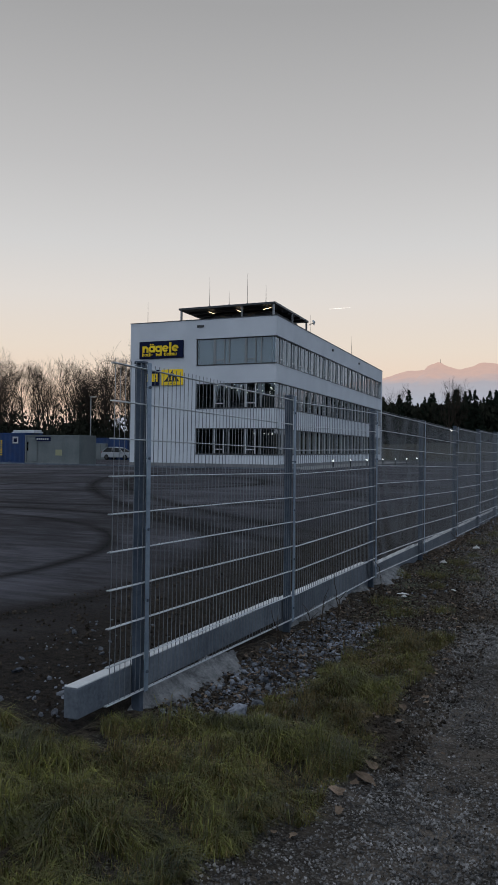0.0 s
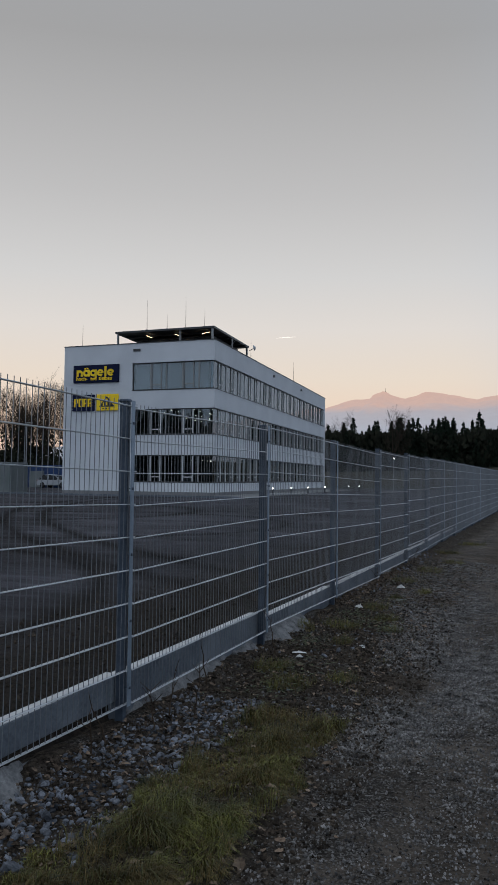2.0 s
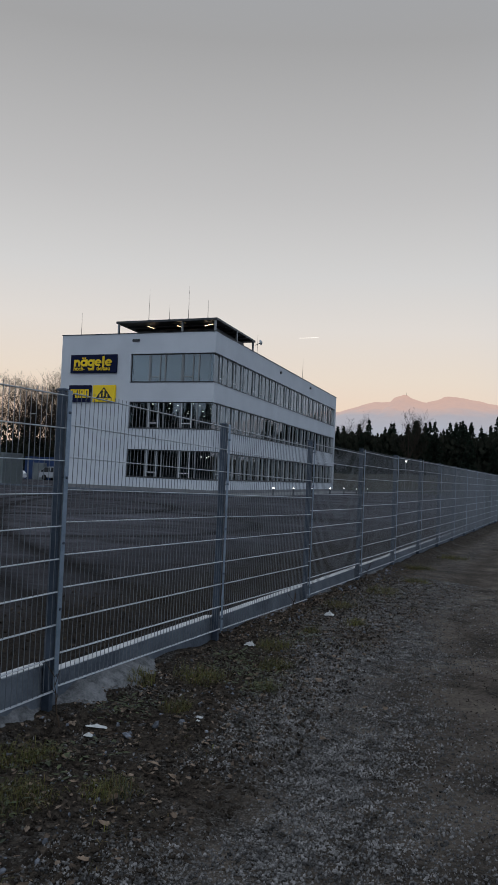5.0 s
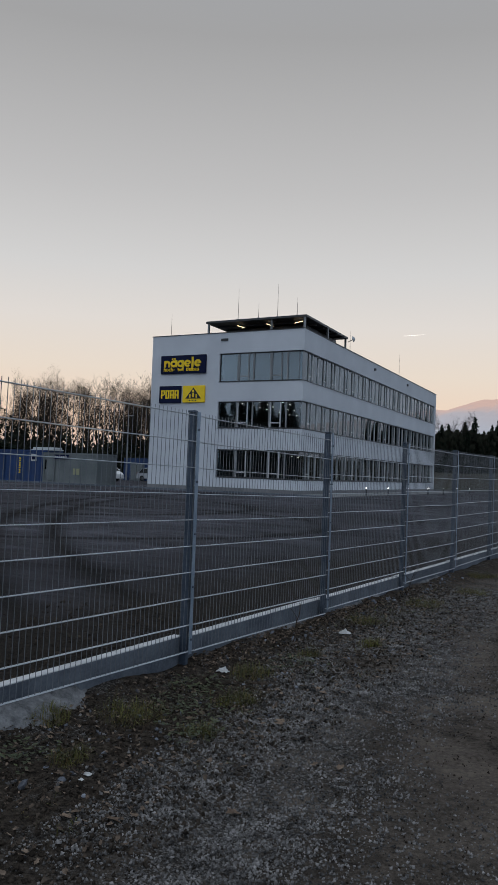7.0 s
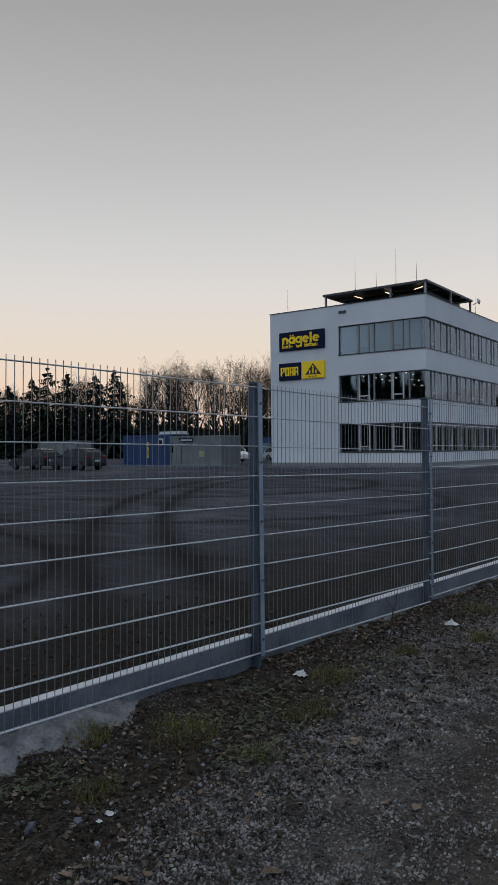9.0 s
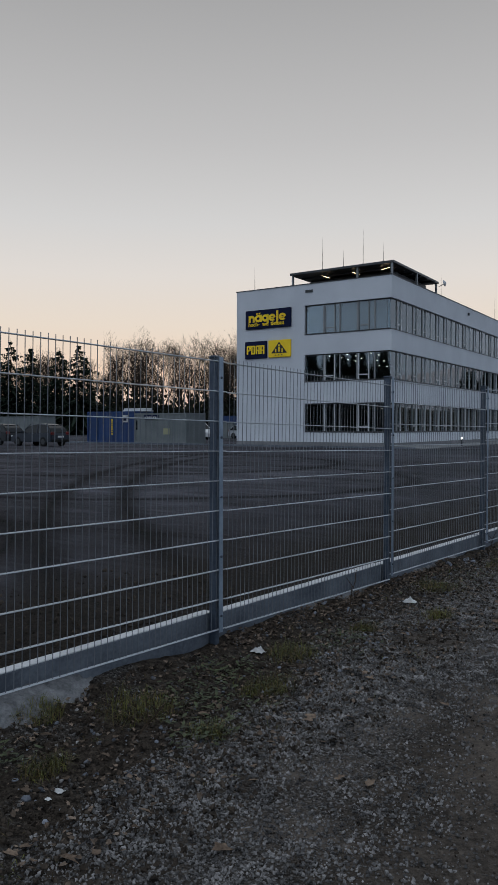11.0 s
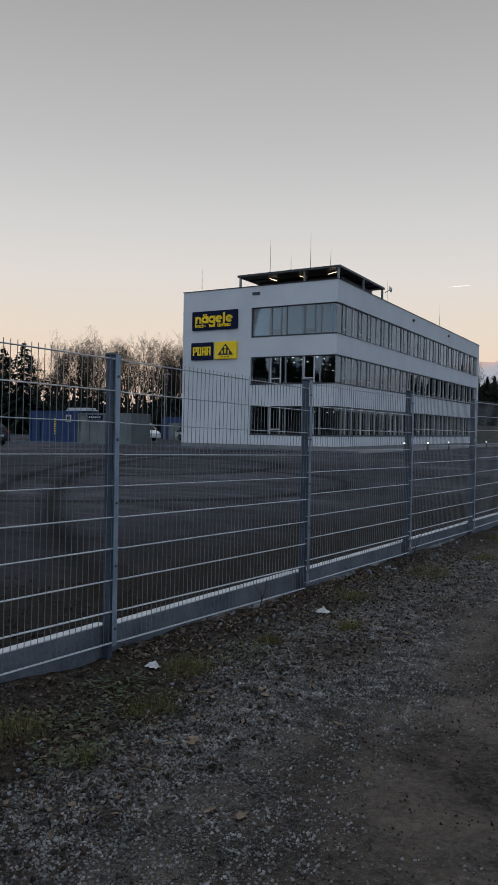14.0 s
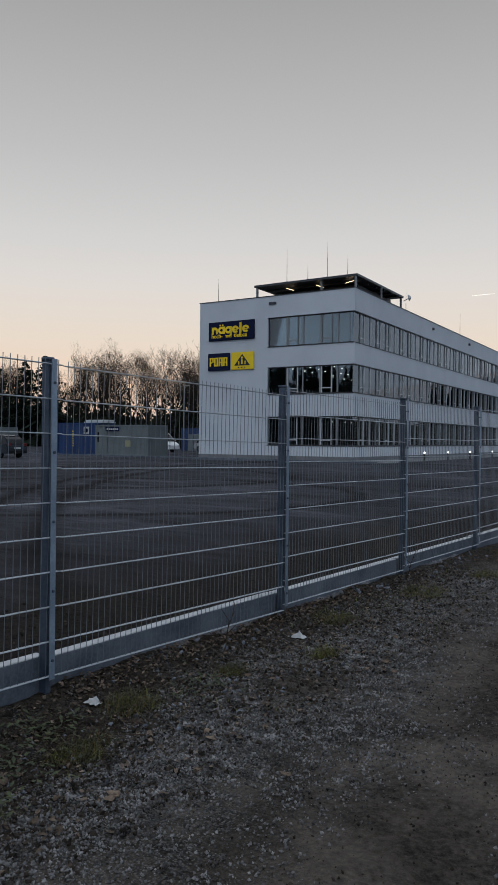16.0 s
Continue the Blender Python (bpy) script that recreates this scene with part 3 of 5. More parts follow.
def words(sign, text, x, z, size, material, y=-0.186):
    cu = bpy.data.curves.new("lettering", "FONT")
    cu.body, cu.size, cu.extrude, cu.offset = text, size, 0.010, 0.006
    ob = new("lettering", cu)
    dg = bpy.context.evaluated_depsgraph_get()
    me = bpy.data.meshes.new_from_object(ob.evaluated_get(dg))
    bpy.data.objects.remove(ob)
    me.materials.clear()
    me.materials.append(material)
    o = new("lettering", me)
    o.parent = sign
    o.matrix_basis = pose(x, y, z, 90, 0, 0)
    return o


top_sign = plate("company_sign", "dark blue sign with bold yellow logo and small lettering", -33.2, -29.1, 8.87, 10.27, SIGN_BLUE)
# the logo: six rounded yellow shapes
for k, x in enumerate((0.34, 0.94, 1.56, 2.2, 3.12)):
    if k == 0:
        blocks(top_sign, "logo_shape", ((x - 0.02, x + 0.17, 0.5, 1.02),), SIGN_YELLOW)
        ring_block(top_sign, x + 0.27, 0.75, 0.28, 0.27, 0.18, SIGN_YELLOW, 0, 180)
        blocks(top_sign, "logo_shape", ((x + 0.37, x + 0.55, 0.5, 0.76),), SIGN_YELLOW)
    else:
        ring_block(top_sign, x + 0.27, 0.765, 0.30, 0.27, 0.17, SIGN_YELLOW, 0, 318 if k in (3, 4) else 360)
        if k in (1, 2):
            blocks(top_sign, "logo_shape", ((x + 0.41, x + 0.59, 0.5 if k == 1 else 0.36, 1.03),), SIGN_YELLOW)
        if k == 1:
            blocks(top_sign, "logo_shape", ((x + 0.1, x + 0.22, 1.07, 1.18), (x + 0.32, x + 0.44, 1.07, 1.18)), SIGN_YELLOW)
        if k == 2:
            ring_block(top_sign, x + 0.29, 0.4, 0.28, 0.16, 0.12, SIGN_YELLOW, 180, 360)
        if k in (3, 4):
            blocks(top_sign, "logo_shape", ((x + 0.1, x + 0.48, 0.725, 0.80),), SIGN_YELLOW)
blocks(top_sign, "logo_shape", ((2.83, 3.02, 0.5, 1.25),), SIGN_YELLOW)
for text, x, size in (("hoch-", 0.32, 0.44), ("und", 1.62, 0.36), ("tiefbau", 2.36, 0.44)):
    words(top_sign, text, x, 0.19, size, SIGN_YELLOW)

low_sign = plate("company_sign", "small dark blue sign with four bold yellow shapes", -33.25, -31.25, 6.65, 7.94, SIGN_BLUE)
for k in range(4):
    x = 0.2 + k * 0.42
    blocks(low_sign, "logo_shape", ((x, x + 0.12, 0.32, 0.97), (x + 0.24, x + 0.36, 0.62 if k == 0 else 0.32, 0.97), (x + 0.12, x + 0.24, 0.87, 0.97),
                                    (x + 0.12, x + 0.24, 0.55 if k != 1 else 0.32, 0.65 if k != 1 else 0.42)), SIGN_YELLOW)
yellow_sign = plate("company_sign", "square yellow sign with a black triangle emblem", -31.09, -29.12, 6.66, 7.94, SIGN_YELLOW)
bm = bmesh.new()
tri = [(0.30, 0.30), (1.67, 0.30), (0.985, 1.13)]
v0 = [bm.verts.new((x, -0.165, z)) for x, z in tri]
v1 = [bm.verts.new((x, -0.143, z)) for x, z in tri]
bm.faces.new(v0)
for i in range(3):
    bm.faces.new((v0[(i + 1) % 3], v0[i], v1[i], v1[(i + 1) % 3]))
part("logo_shape", bm, SIGN_BLACK, yellow_sign)
bm = bmesh.new()
tube(bm, (0.985, -0.185, 0.86), (0.985, -0.166, 0.86), 0.085, sides=16)
part("logo_shape", bm, SIGN_YELLOW, yellow_sign)
bm = bmesh.new()
box(bm, 0.92, 1.05, -0.185, -0.166, 0.40, 0.74)
part("logo_shape", bm, SIGN_YELLOW, yellow_sign)
for sx in (-1, 1):
    bm = bmesh.new()
    box(bm, 0.985 + sx * 0.28 - 0.05, 0.985 + sx * 0.28 + 0.05, -0.185, -0.166, 0.36, 0.62)
    part("logo_shape", bm, SIGN_YELLOW, yellow_sign)
for k in range(3):
    bm = bmesh.new()
    box(bm, 0.62 + k * 0.27, 0.74 + k * 0.27, -0.165, -0.143, 0.12, 0.19)
    part("letter_bar", bm, SIGN_BLACK, yellow_sign)

# ---------------------------------------------------------------- fence
PITCH, POSTS = 2.52, 18
ZB, FX = 0.150, -0.012
OFF = [0.055, 0.014, 0.018, -0.005, -0.008, 0.008, 0.012, 0.02] + [0.02] * 12


START = {1: -0.010, 2: 0.022}  # how far a panel's near end sits over its post's height
SAG = {2: 0.004, 3: -0.045, 4: -0.042, 5: -0.02}  # how far a panel's far end hangs off the next post's height


def slope(k):
    return math.degrees(math.atan((OFF[k + 1] + SAG.get(k, 0.0) - OFF[k] - START.get(k, 0.0)) / PITCH))


fence = thing("mesh_fence", "galvanised double-rod mesh fence on steel posts", "fence", (FX, 0, 0))
bm = bmesh.new()
tube(bm, (0, 0, 0), (0, 0, 1.833), 0.0024, sides=5)
wire_mesh = part("wire", bm, WIRE)
bm = bmesh.new()
tube(bm, (0, 0, 0), (0, PITCH - 0.012, 0), 0.0036, sides=6)
rod_mesh = part("rod", bm, GALV)
bm = bmesh.new()
for i in range(50):
    tube(bm, (0, 0.03 + i * 0.05, 0), (0, 0.03 + i * 0.05, 1.833), 0.0028, sides=4)
wires_mesh = part("wire_rest", bm, WIRE)


def under_fence(name, y, label=""):
    p = new(name)
    p.parent = fence
    p.matrix_basis = pose(0, y, ZB if name == "panel" else 0)
    if label:
        tagged(p, label)
    return p


for k in range(POSTS - 1):
    p = under_fence("panel", k * PITCH, "welded mesh panel of double rods and wires")
    p.matrix_basis = pose(0, k * PITCH, ZB + OFF[k] + START.get(k, 0.0), slope(k))
    for i in range(10):
        for x in (-0.007, 0.007):
            again("rod", rod_mesh, p, pose(x, 0.006, 0.004 + i * 0.2))
    if k < 8:
        for i in range(50):
            again("wire", wire_mesh, p, pose(0, 0.035 + i * 0.05, 0))
    else:
        tagged(again("wire_rest", wires_mesh, p, pose(0, 0, 0)), kind="stuff")
# the short cut-off end of a panel past the first post
p = under_fence("panel", -0.20, "short cut end of a mesh panel")
p.matrix_basis = pose(0, -0.20, ZB + OFF[0] + 0.003, slope(0))
bm = bmesh.new()
tube(bm, (0, 0, 0), (0, 0.206, 0), 0.0042, sides=6)
short = part("rod", bm, GALV, p)
short.matrix_basis = pose(-0.007, 0, 0.004)
for i in range(10):
    for x in (-0.007, 0.007):
        if i or x > 0:
            again("rod", short, p, pose(x, 0, 0.004 + i * 0.2))
for i in range(4):
    again("wire", wire_mesh, p, pose(0, 0.03 + i * 0.05, 0))
for o in (wire_mesh, rod_mesh, wires_mesh):
    bpy.data.objects.remove(o)


first_post = under_fence("post", 0.0, "rectangular galvanised post with clamp strip")
bm = bmesh.new()
box(bm, -0.071, -0.013, -0.02, 0.02, -0.1, ZB + 1.83)
soften(bm, 0.004, 1)
part("tube", bm, GALV_POST, first_post)
bm = bmesh.new()
box(bm, -0.075, -0.009, -0.024, 0.024, ZB + 1.832, ZB + 1.85)
soften(bm, 0.004, 1)
part("cap", bm, GALV_POST, first_post, "flat grey post cap")
bm = bmesh.new()
box(bm, 0.012, 0.017, -0.02, 0.02, ZB - 0.01, ZB + 1.838)
part("clamp_strip", bm, STRIP, first_post, "bright galvanised flat bar")
for i in range(5):
    bm = bmesh.new()
    z = ZB + 0.1 + i * 0.4
    tube(bm, (0.017, 0, z), (0.025, 0, z), 0.010, 0.008, 6)
    tube(bm, (-0.013, 0, z), (0.012, 0, z), 0.004, sides=5)
    part("bolt", bm, GALV_POST, first_post)
for k in range(1, POSTS):
    copy_thing(first_post, pose(0, k * PITCH + {1: -0.045, 2: -0.032, 3: -0.05, 4: 0.025, 5: 0.035, 6: -0.01}.get(k, 0.0), OFF[k]))

first_post.matrix_basis = pose(0, 0.18, OFF[0])

# concrete plinth boards behind the posts, side shade and top skylight in their colours
TOPS = [0.335, 0.322, 0.258, 0.24, 0.236, 0.24, 0.245]
for k in range(POSTS - 1):
    p = thing("concrete_plinth", "pale precast concrete plinth board under the fence", "plinth", (0, k * PITCH + 0.012, 0), group="plinth boards of the fence")
    top = TOPS[min(k, 6)]
    bm = bmesh.new()
    box(bm, -0.178 + 0.003 * (k % 3), -0.092, -0.345 if k == 0 else 0.004, 2.496, 0.17 if k == 0 else 0.02, top - 0.008)
    soften(bm, 0.004, 1)
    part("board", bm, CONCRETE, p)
    # thin separate top strip that carries the painted skylight
    bm = bmesh.new()
    box(bm, -0.176 + 0.003 * (k % 3), -0.095, -0.342 if k == 0 else 0.006, 2.494, top - 0.0085, top)
    soften(bm, 0.003, 1)
    part("top_edge", bm, PALE_CONCRETE, p, "pale top edge with skylight painted into its colour")

# ---------------------------------------------------------------- yard edge, pavement, bollards
PAVING = surface("pale_concrete_paving", (0.16, 0.165, 0.17), (0.24, 0.245, 0.25), 0.5, 30.0, 0.85)
bm = bmesh.new()
prism(bm, [(-36.5, 50.6), (-17.6, 50.6), (-21.5, 99.5), (-24.9, 99.5), (-21.06, 53.26), (-36.5, 53.26)], 0.0, 0.17)
pavement = part("pavement", bm, PAVING)
tagged(pavement, "pale concrete paving along the office building", "pavement", kind="structure")
kerb_bm = bmesh.new()
box(kerb_bm, 0, 3.98, 0, 0.14, 0, 0.16)
soften(kerb_bm, 0.015)
kerb = tagged(new("kerb"), "long pale concrete kerb at the yard's far edge", "kerb", kind="structure")
kerb.matrix_basis = pose(-94, 50.4, 0.08)
stone_kerb = part("kerb_stone", kerb_bm, CONCRETE, kerb)
for k in range(1, 19):
    again("kerb_stone", stone_kerb, kerb, pose(k * 4.0, 0, 0))


def bollard(x, y):
    b = thing("bollard_light", "short dark bollard with a lit white head", "bollard light", (x, y, 0.12), group="bollards beside the building")
    bm = bmesh.new()
    tube(bm, (0, 0, 0), (0, 0, 0.52), 0.07, sides=12)
    part("post", bm, DARK_METAL, b)
    bm = bmesh.new()
    tube(bm, (0, 0, 0.545), (0, 0, 0.65), 0.06, sides=12)
    part("head", bm, LAMP_BOLLARD, b, "glowing white lamp head")
    bm = bmesh.new()
    tube(bm, (0, 0, 0.665), (0, 0, 0.70), 0.085, 0.07, 12)
    part("cap", bm, DARK_METAL, b)
    return b


first_bollard = bollard(-18.5, 59.4)
for y in (64.2, 69.2, 75.0, 80.0, 85.0, 90.0):
    copy_thing(first_bollard, pose(-18.5, y, 0.12))


# ---------------------------------------------------------------- containers
def container(x0, x1, y, depth, h, material, label, doors=True):
    c = thing("container", label, "container", (x0, y, 0.12))
    w = x1 - x0
    bm = bmesh.new()
    # ribbed walls between corner posts
    for side_y, sgn in ((0.03, 1), (depth - 0.03, -1)):
        n = int(w / 0.28)
        pts = []
        for i in range(n + 1):
            x = 0.15 + (w - 0.3) * i / n
            off = 0.0 if i % 2 else 0.035
            pts += [(x - 0.05, side_y + sgn * off), (x + 0.05, side_y + sgn * off)]
        lo = [bm.verts.new((px, py, 0.14)) for px, py in pts]
        hi = [bm.verts.new((px, py, h - 0.12)) for px, py in pts]
        for i in range(len(pts) - 1):
            bm.faces.new((lo[i], lo[i + 1], hi[i + 1], hi[i]))
    for x in (0.03, w - 0.06):
        box(bm, x, x + 0.03, 0.1, depth - 0.1, 0.14, h - 0.12)
    part("wall", bm, material, c)
    bm = bmesh.new()
    for x in (0, w - 0.15):
        for yy in (0, depth - 0.15):
            box(bm, x, x + 0.15, yy, yy + 0.15, 0, h)
    for z0, z1 in ((0, 0.14), (h - 0.12, h)):
        box(bm, 0.15, w - 0.15, 0.0, 0.12, z0, z1)
        box(bm, 0.15, w - 0.15, depth - 0.12, depth, z0, z1)
        box(bm, 0.0, 0.12, 0.15, depth - 0.15, z0, z1)
        box(bm, w - 0.12, w, 0.15, depth - 0.15, z0, z1)
    part("frame", bm, material, c)
    bm = bmesh.new()
    box(bm, 0.1, w - 0.1, 0.1, depth - 0.1, h - 0.06, h - 0.02)
    part("roof", bm, material, c)
    if doors:
        bm = bmesh.new()
        box(bm, 0.4, 1.3, -0.02, 0.028, 0.2, 2.2)
        soften(bm, 0.01)
        part("door", bm, material, c)
    return c


blue = container(-50.3, -44.65, 52.9, 2.44, 2.68, BLUE_STEEL, "blue steel site container with a small white notice")
bm = bmesh.new()
box(bm, 4.35, 4.95, -0.02, 0.02, 1.75, 2.35)
notice = part("notice", bm, PAPER, blue, "white notice board")
bm = bmesh.new()
box(bm, 4.47, 4.83, -0.035, -0.021, 1.88, 2.2)
part("notice_mark", bm, SIGN_BLUE, blue)
bm = bmesh.new()
for k in range(7):
    box(bm, 3.02, 3.18, -0.03, 0.0, 0.7 + k * 0.2, 0.82 + k * 0.2)
part("letter_bar", bm, SIGN_YELLOW, blue, "column of yellow marks")
bm = bmesh.new()
box(bm, 3.6, 6.1, 0.7, 2.0, 2.68, 2.78)
box(bm, 3.7, 6.0, 0.8, 1.9, 2.78, 2.95)
soften(bm, 0.03)
part("roof_unit", bm, ALU_PALE, blue, "pale flat roof unit")
grey = container(-44.6, -38.85, 52.9, 2.44, 2.5, GREY_STEEL, "pale grey office container with a small window")
bm = bmesh.new()
box(bm, 0.25, 0.95, -0.01, 0.03, 1.1, 1.9)
part("window", bm, CAR_GLASS, grey)
bm = bmesh.new()
box(bm, 1.15, 2.75, -0.02, 0.03, 1.98, 2.34)
part("sign_panel", bm, SIGN_BLUE, grey, "dark blue name panel")
bm = bmesh.new()
for k in range(6):
    box(bm, 1.3 + k * 0.22, 1.45 + k * 0.22, -0.03, -0.021, 2.09, 2.22)
part("letter_bar", bm, PAPER, grey)
bm = bmesh.new()
box(bm, 3.3, 3.95, -0.02, 0.03, 0.75, 1.25)
part("hatch", bm, surface("faded_yellow_paint", (0.26, 0.27, 0.17), (0.33, 0.33, 0.2), 2, 30, 0.6), grey, "faded yellow hatch")
container(-58.5, -52.5, 81.5, 2.44, 2.7, BLUE_STEEL, "blue steel container behind the van")
shed = container(-85.2, -77.4, 70.0, 2.5, 2.65, GREY_STEEL, "long pale grey storage container by the trees", False)


# ---------------------------------------------------------------- vehicles
def paint(name, a, b):
    m = surface(name, a, b, 0.5, 40.0, 0.35, 0.0, 0.0)
    m.node_tree.nodes["Principled BSDF"].inputs["Coat Weight"].default_value = 0.12
    m.node_tree.nodes["Principled BSDF"].inputs["Specular IOR Level"].default_value = 0.25
    return m


SILVER = paint("silver_car_paint", (0.30, 0.32, 0.35), (0.36, 0.38, 0.41))
GREY_BLUE = paint("grey_blue_car_paint", (0.012, 0.017, 0.026), (0.02, 0.026, 0.038))
BLACK = paint("dark_grey_car_paint", (0.008, 0.009, 0.012), (0.014, 0.015, 0.019))
WHITE = paint("white_van_paint", (0.68, 0.69, 0.70), (0.76, 0.77, 0.78))
TAIL = surface("red_tail_lamp", (0.10, 0.010, 0.009), (0.15, 0.014, 0.012), 5, 50, 0.3)
CLEAR = surface("clear_headlamp", (0.5, 0.52, 0.55), (0.6, 0.62, 0.65), 5, 50, 0.2)


def vehicle(name, label, x, y, turn, material, body, glasshouse, length, width, wheel_r=0.33):
    """A vehicle along its own x, nose at +x: side outlines are given as (x, z) fractions of the length and metres."""
    car = thing(name, label, "van" if "van" in name else "car", (x, y, 0.12), turn)

    def shell(outline, half_low, half_top, z_low, z_top):
        bm = bmesh.new()
        rows = []
        for sgn in (-1, 1):
            rows.append([bm.verts.new((px * length, sgn * (half_low + (half_top - half_low) * max(0, min(1, (pz - z_low) / (z_top - z_low)))), pz)) for px, pz in outline])
        n = len(outline)
        bm.faces.new(rows[0])
        bm.faces.new(rows[1][::-1])
        for i in range(n):
            bm.faces.new((rows[0][(i + 1) % n], rows[0][i], rows[1][i], rows[1][(i + 1) % n]))
        bmesh.ops.recalc_face_normals(bm, faces=bm.faces[:])
        return bm

    bm = shell(body, width / 2, width / 2 - 0.06, 0.3, 1.0)
    soften(bm, 0.05, 2)
    part("body", bm, material, car)
    zt = max(z for _, z in glasshouse)
    zb = min(z for _, z in glasshouse)
    bm = shell(glasshouse, width / 2 - 0.08, width / 2 - 0.26, zb, zt)
    soften(bm, 0.03, 2)
    part("window", bm, CAR_GLASS, car, "dark glossy glass cabin")
    top = [p for p in glasshouse if p[1] > zt - 0.12]
    x0, x1 = min(p[0] for p in top) * length, max(p[0] for p in top) * length
    bm = bmesh.new()
    half, prev = width / 2 - 0.27, None
    for q in range(9):
        u = q / 8
        px = x0 - 0.10 + (x1 - x0 + 0.16) * u
        pz = zt - 0.10 * (2 * u - 1) ** 2 + 0.01
        row = [bm.verts.new((px, yy, pz + dz)) for yy, dz in ((-half, -0.02), (-half * 0.9, 0.025), (0, 0.045), (half * 0.9, 0.025), (half, -0.02))]
        row += [bm.verts.new((px, yy, pz - 0.05)) for yy in (half, -half)]
        if prev:
            for a in range(7):
                bm.faces.new((prev[a], row[a], row[(a + 1) % 7], prev[(a + 1) % 7]))
        else:
            bm.faces.new(row)
        prev = row
    bm.faces.new(prev[::-1])
    bmesh.ops.recalc_face_normals(bm, faces=bm.faces[:])
    part("roof", bm, material, car)
    low = sorted(p[0] for p in glasshouse if p[1] < zb + 0.3)
    for gx_, tx_ in ((low[0] * length + 0.05, x0), (low[-1] * length - 0.05, x1), ((x0 + x1) / 2, (x0 + x1) / 2)):
        for sgn in (-1, 1):
            bm = bmesh.new()
            tube(bm, (gx_, sgn * (width / 2 - 0.085), zb + 0.02), (tx_, sgn * (width / 2 - 0.25), zt), 0.035, sides=6)
            part("pillar", bm, material, car)
    for fx in (min(p[0] for p in body) + 0.19, max(p[0] for p in body) - 0.19):
        for sgn in (-1, 1):
            w = new("wheel")
            w.parent = car
            w.matrix_basis = pose(fx * length, sgn * (width / 2 - 0.11), wheel_r)
            bm = bmesh.new()
            tube(bm, (0, -0.105, 0), (0, 0.105, 0), wheel_r, sides=20)
            soften(bm, 0.02)
            part("tyre", bm, RUBBER, w)
            bm = bmesh.new()
            tube(bm, (0, sgn * 0.09, 0), (0, sgn * 0.112, 0), wheel_r * 0.62, wheel_r * 0.58, 14)
            part("rim", bm, DARK_METAL, w)
    xr, xf = min(p[0] for p in body) * length, max(p[0] for p in body) * length
    for sgn in (-1, 1):
        bm = bmesh.new()
        box(bm, xr - 0.02, xr + 0.12, sgn * (width / 2 - 0.22) - 0.14, sgn * (width / 2 - 0.22) + 0.14, 0.82, 1.02)
        soften(bm, 0.02)
        part("tail_lamp", bm, TAIL, car)
        bm = bmesh.new()
        box(bm, xf - 0.12, xf + 0.015, sgn * (width / 2 - 0.24) - 0.16, sgn * (width / 2 - 0.24) + 0.16, 0.62, 0.76)
        soften(bm, 0.02)
        part("headlight", bm, CLEAR, car)
    bm = bmesh.new()
    box(bm, xr - 0.05, xr + 0.1, -width / 2 + 0.08, width / 2 - 0.08, 0.3, 0.5)
    soften(bm, 0.03)
    part("bumper", bm, RUBBER, car)
    bm = bmesh.new()
    box(bm, xr - 0.035, xr + 0.02, -0.26, 0.26, 0.62, 0.74)
    part("number_plate", bm, PAPER, car, "plain white number plate")
    for sgn in (-1, 1):
        bm = bmesh.new()
        mx = low[-1] * length - 0.22
        box(bm, mx - 0.07, mx + 0.07, sgn * (width / 2 + 0.06) - 0.09, sgn * (width / 2 + 0.06) + 0.09, zb + 0.03, zb + 0.17)
        soften(bm, 0.03)
        part("wing_mirror", bm, material, car)
    return car


HATCH = ((-0.5, 0.3), (0.5, 0.3), (0.5, 0.62), (0.44, 0.78), (0.22, 0.93), (-0.47, 0.97), (-0.5, 0.75))
CABIN = ((0.24, 0.9), (0.14, 1.24), (0.05, 1.44), (-0.10, 1.54), (-0.33, 1.50), (-0.43, 1.28), (-0.485, 0.93))
vehicle("estate_car", "grey-blue hatchback car parked at the yard's edge", -42.5, 41.2, 180, GREY_BLUE, HATCH, CABIN, 4.35, 1.78)
vehicle("estate_car", "dark grey hatchback car parked at the yard's edge", -47.6, 41.4, 180, BLACK, HATCH, CABIN, 4.4, 1.8)
vehicle("estate_car", "pale silver car parked beyond the building", -52.6, 80.0, 0, SILVER, HATCH, CABIN, 4.3, 1.78)
VAN = ((-0.5, 0.32), (0.5, 0.32), (0.5, 0.75), (0.45, 0.98), (0.37, 1.12), (0.22, 1.98), (-0.49, 2.02))
VAN_CAB = ((0.385, 1.14), (0.24, 1.9), (0.05, 1.88), (0.05, 1.16))
vehicle("white_van", "white delivery van behind the grey container", -52.7, 70.0, 0, WHITE, VAN, VAN_CAB, 5.1, 1.95)

pole = thing("street_lamp", "tall thin grey lamp pole beyond the yard", "street lamp", (-56.9, 80.0, 0.1))
bm = bmesh.new()
tube(bm, (0, 0, 0), (0, 0, 7.8), 0.09, 0.05, 8)
part("pole", bm, ALU, pole)
bm = bmesh.new()
box(bm, -0.1, 0.75, -0.12, 0.12, 7.72, 7.82)
part("head", bm, ALU, pole)
lamp = thing("street_lamp", "short grey lamp post with a lit white head", "street lamp", (-18.24, 110.0, 0.0))
bm = bmesh.new()
tube(bm, (0, 0, 0), (0, 0, 4.5), 0.06, 0.04, 8)
part("pole", bm, ALU, lamp)
bm = bmesh.new()
box(bm, -0.12, 0.28, -0.1, 0.1, 4.52, 4.60)
part("head", bm, ALU, lamp)
bm = bmesh.new()
tube(bm, (0.08, 0, 4.34), (0.08, 0, 4.515), 0.10, 0.13, 10)
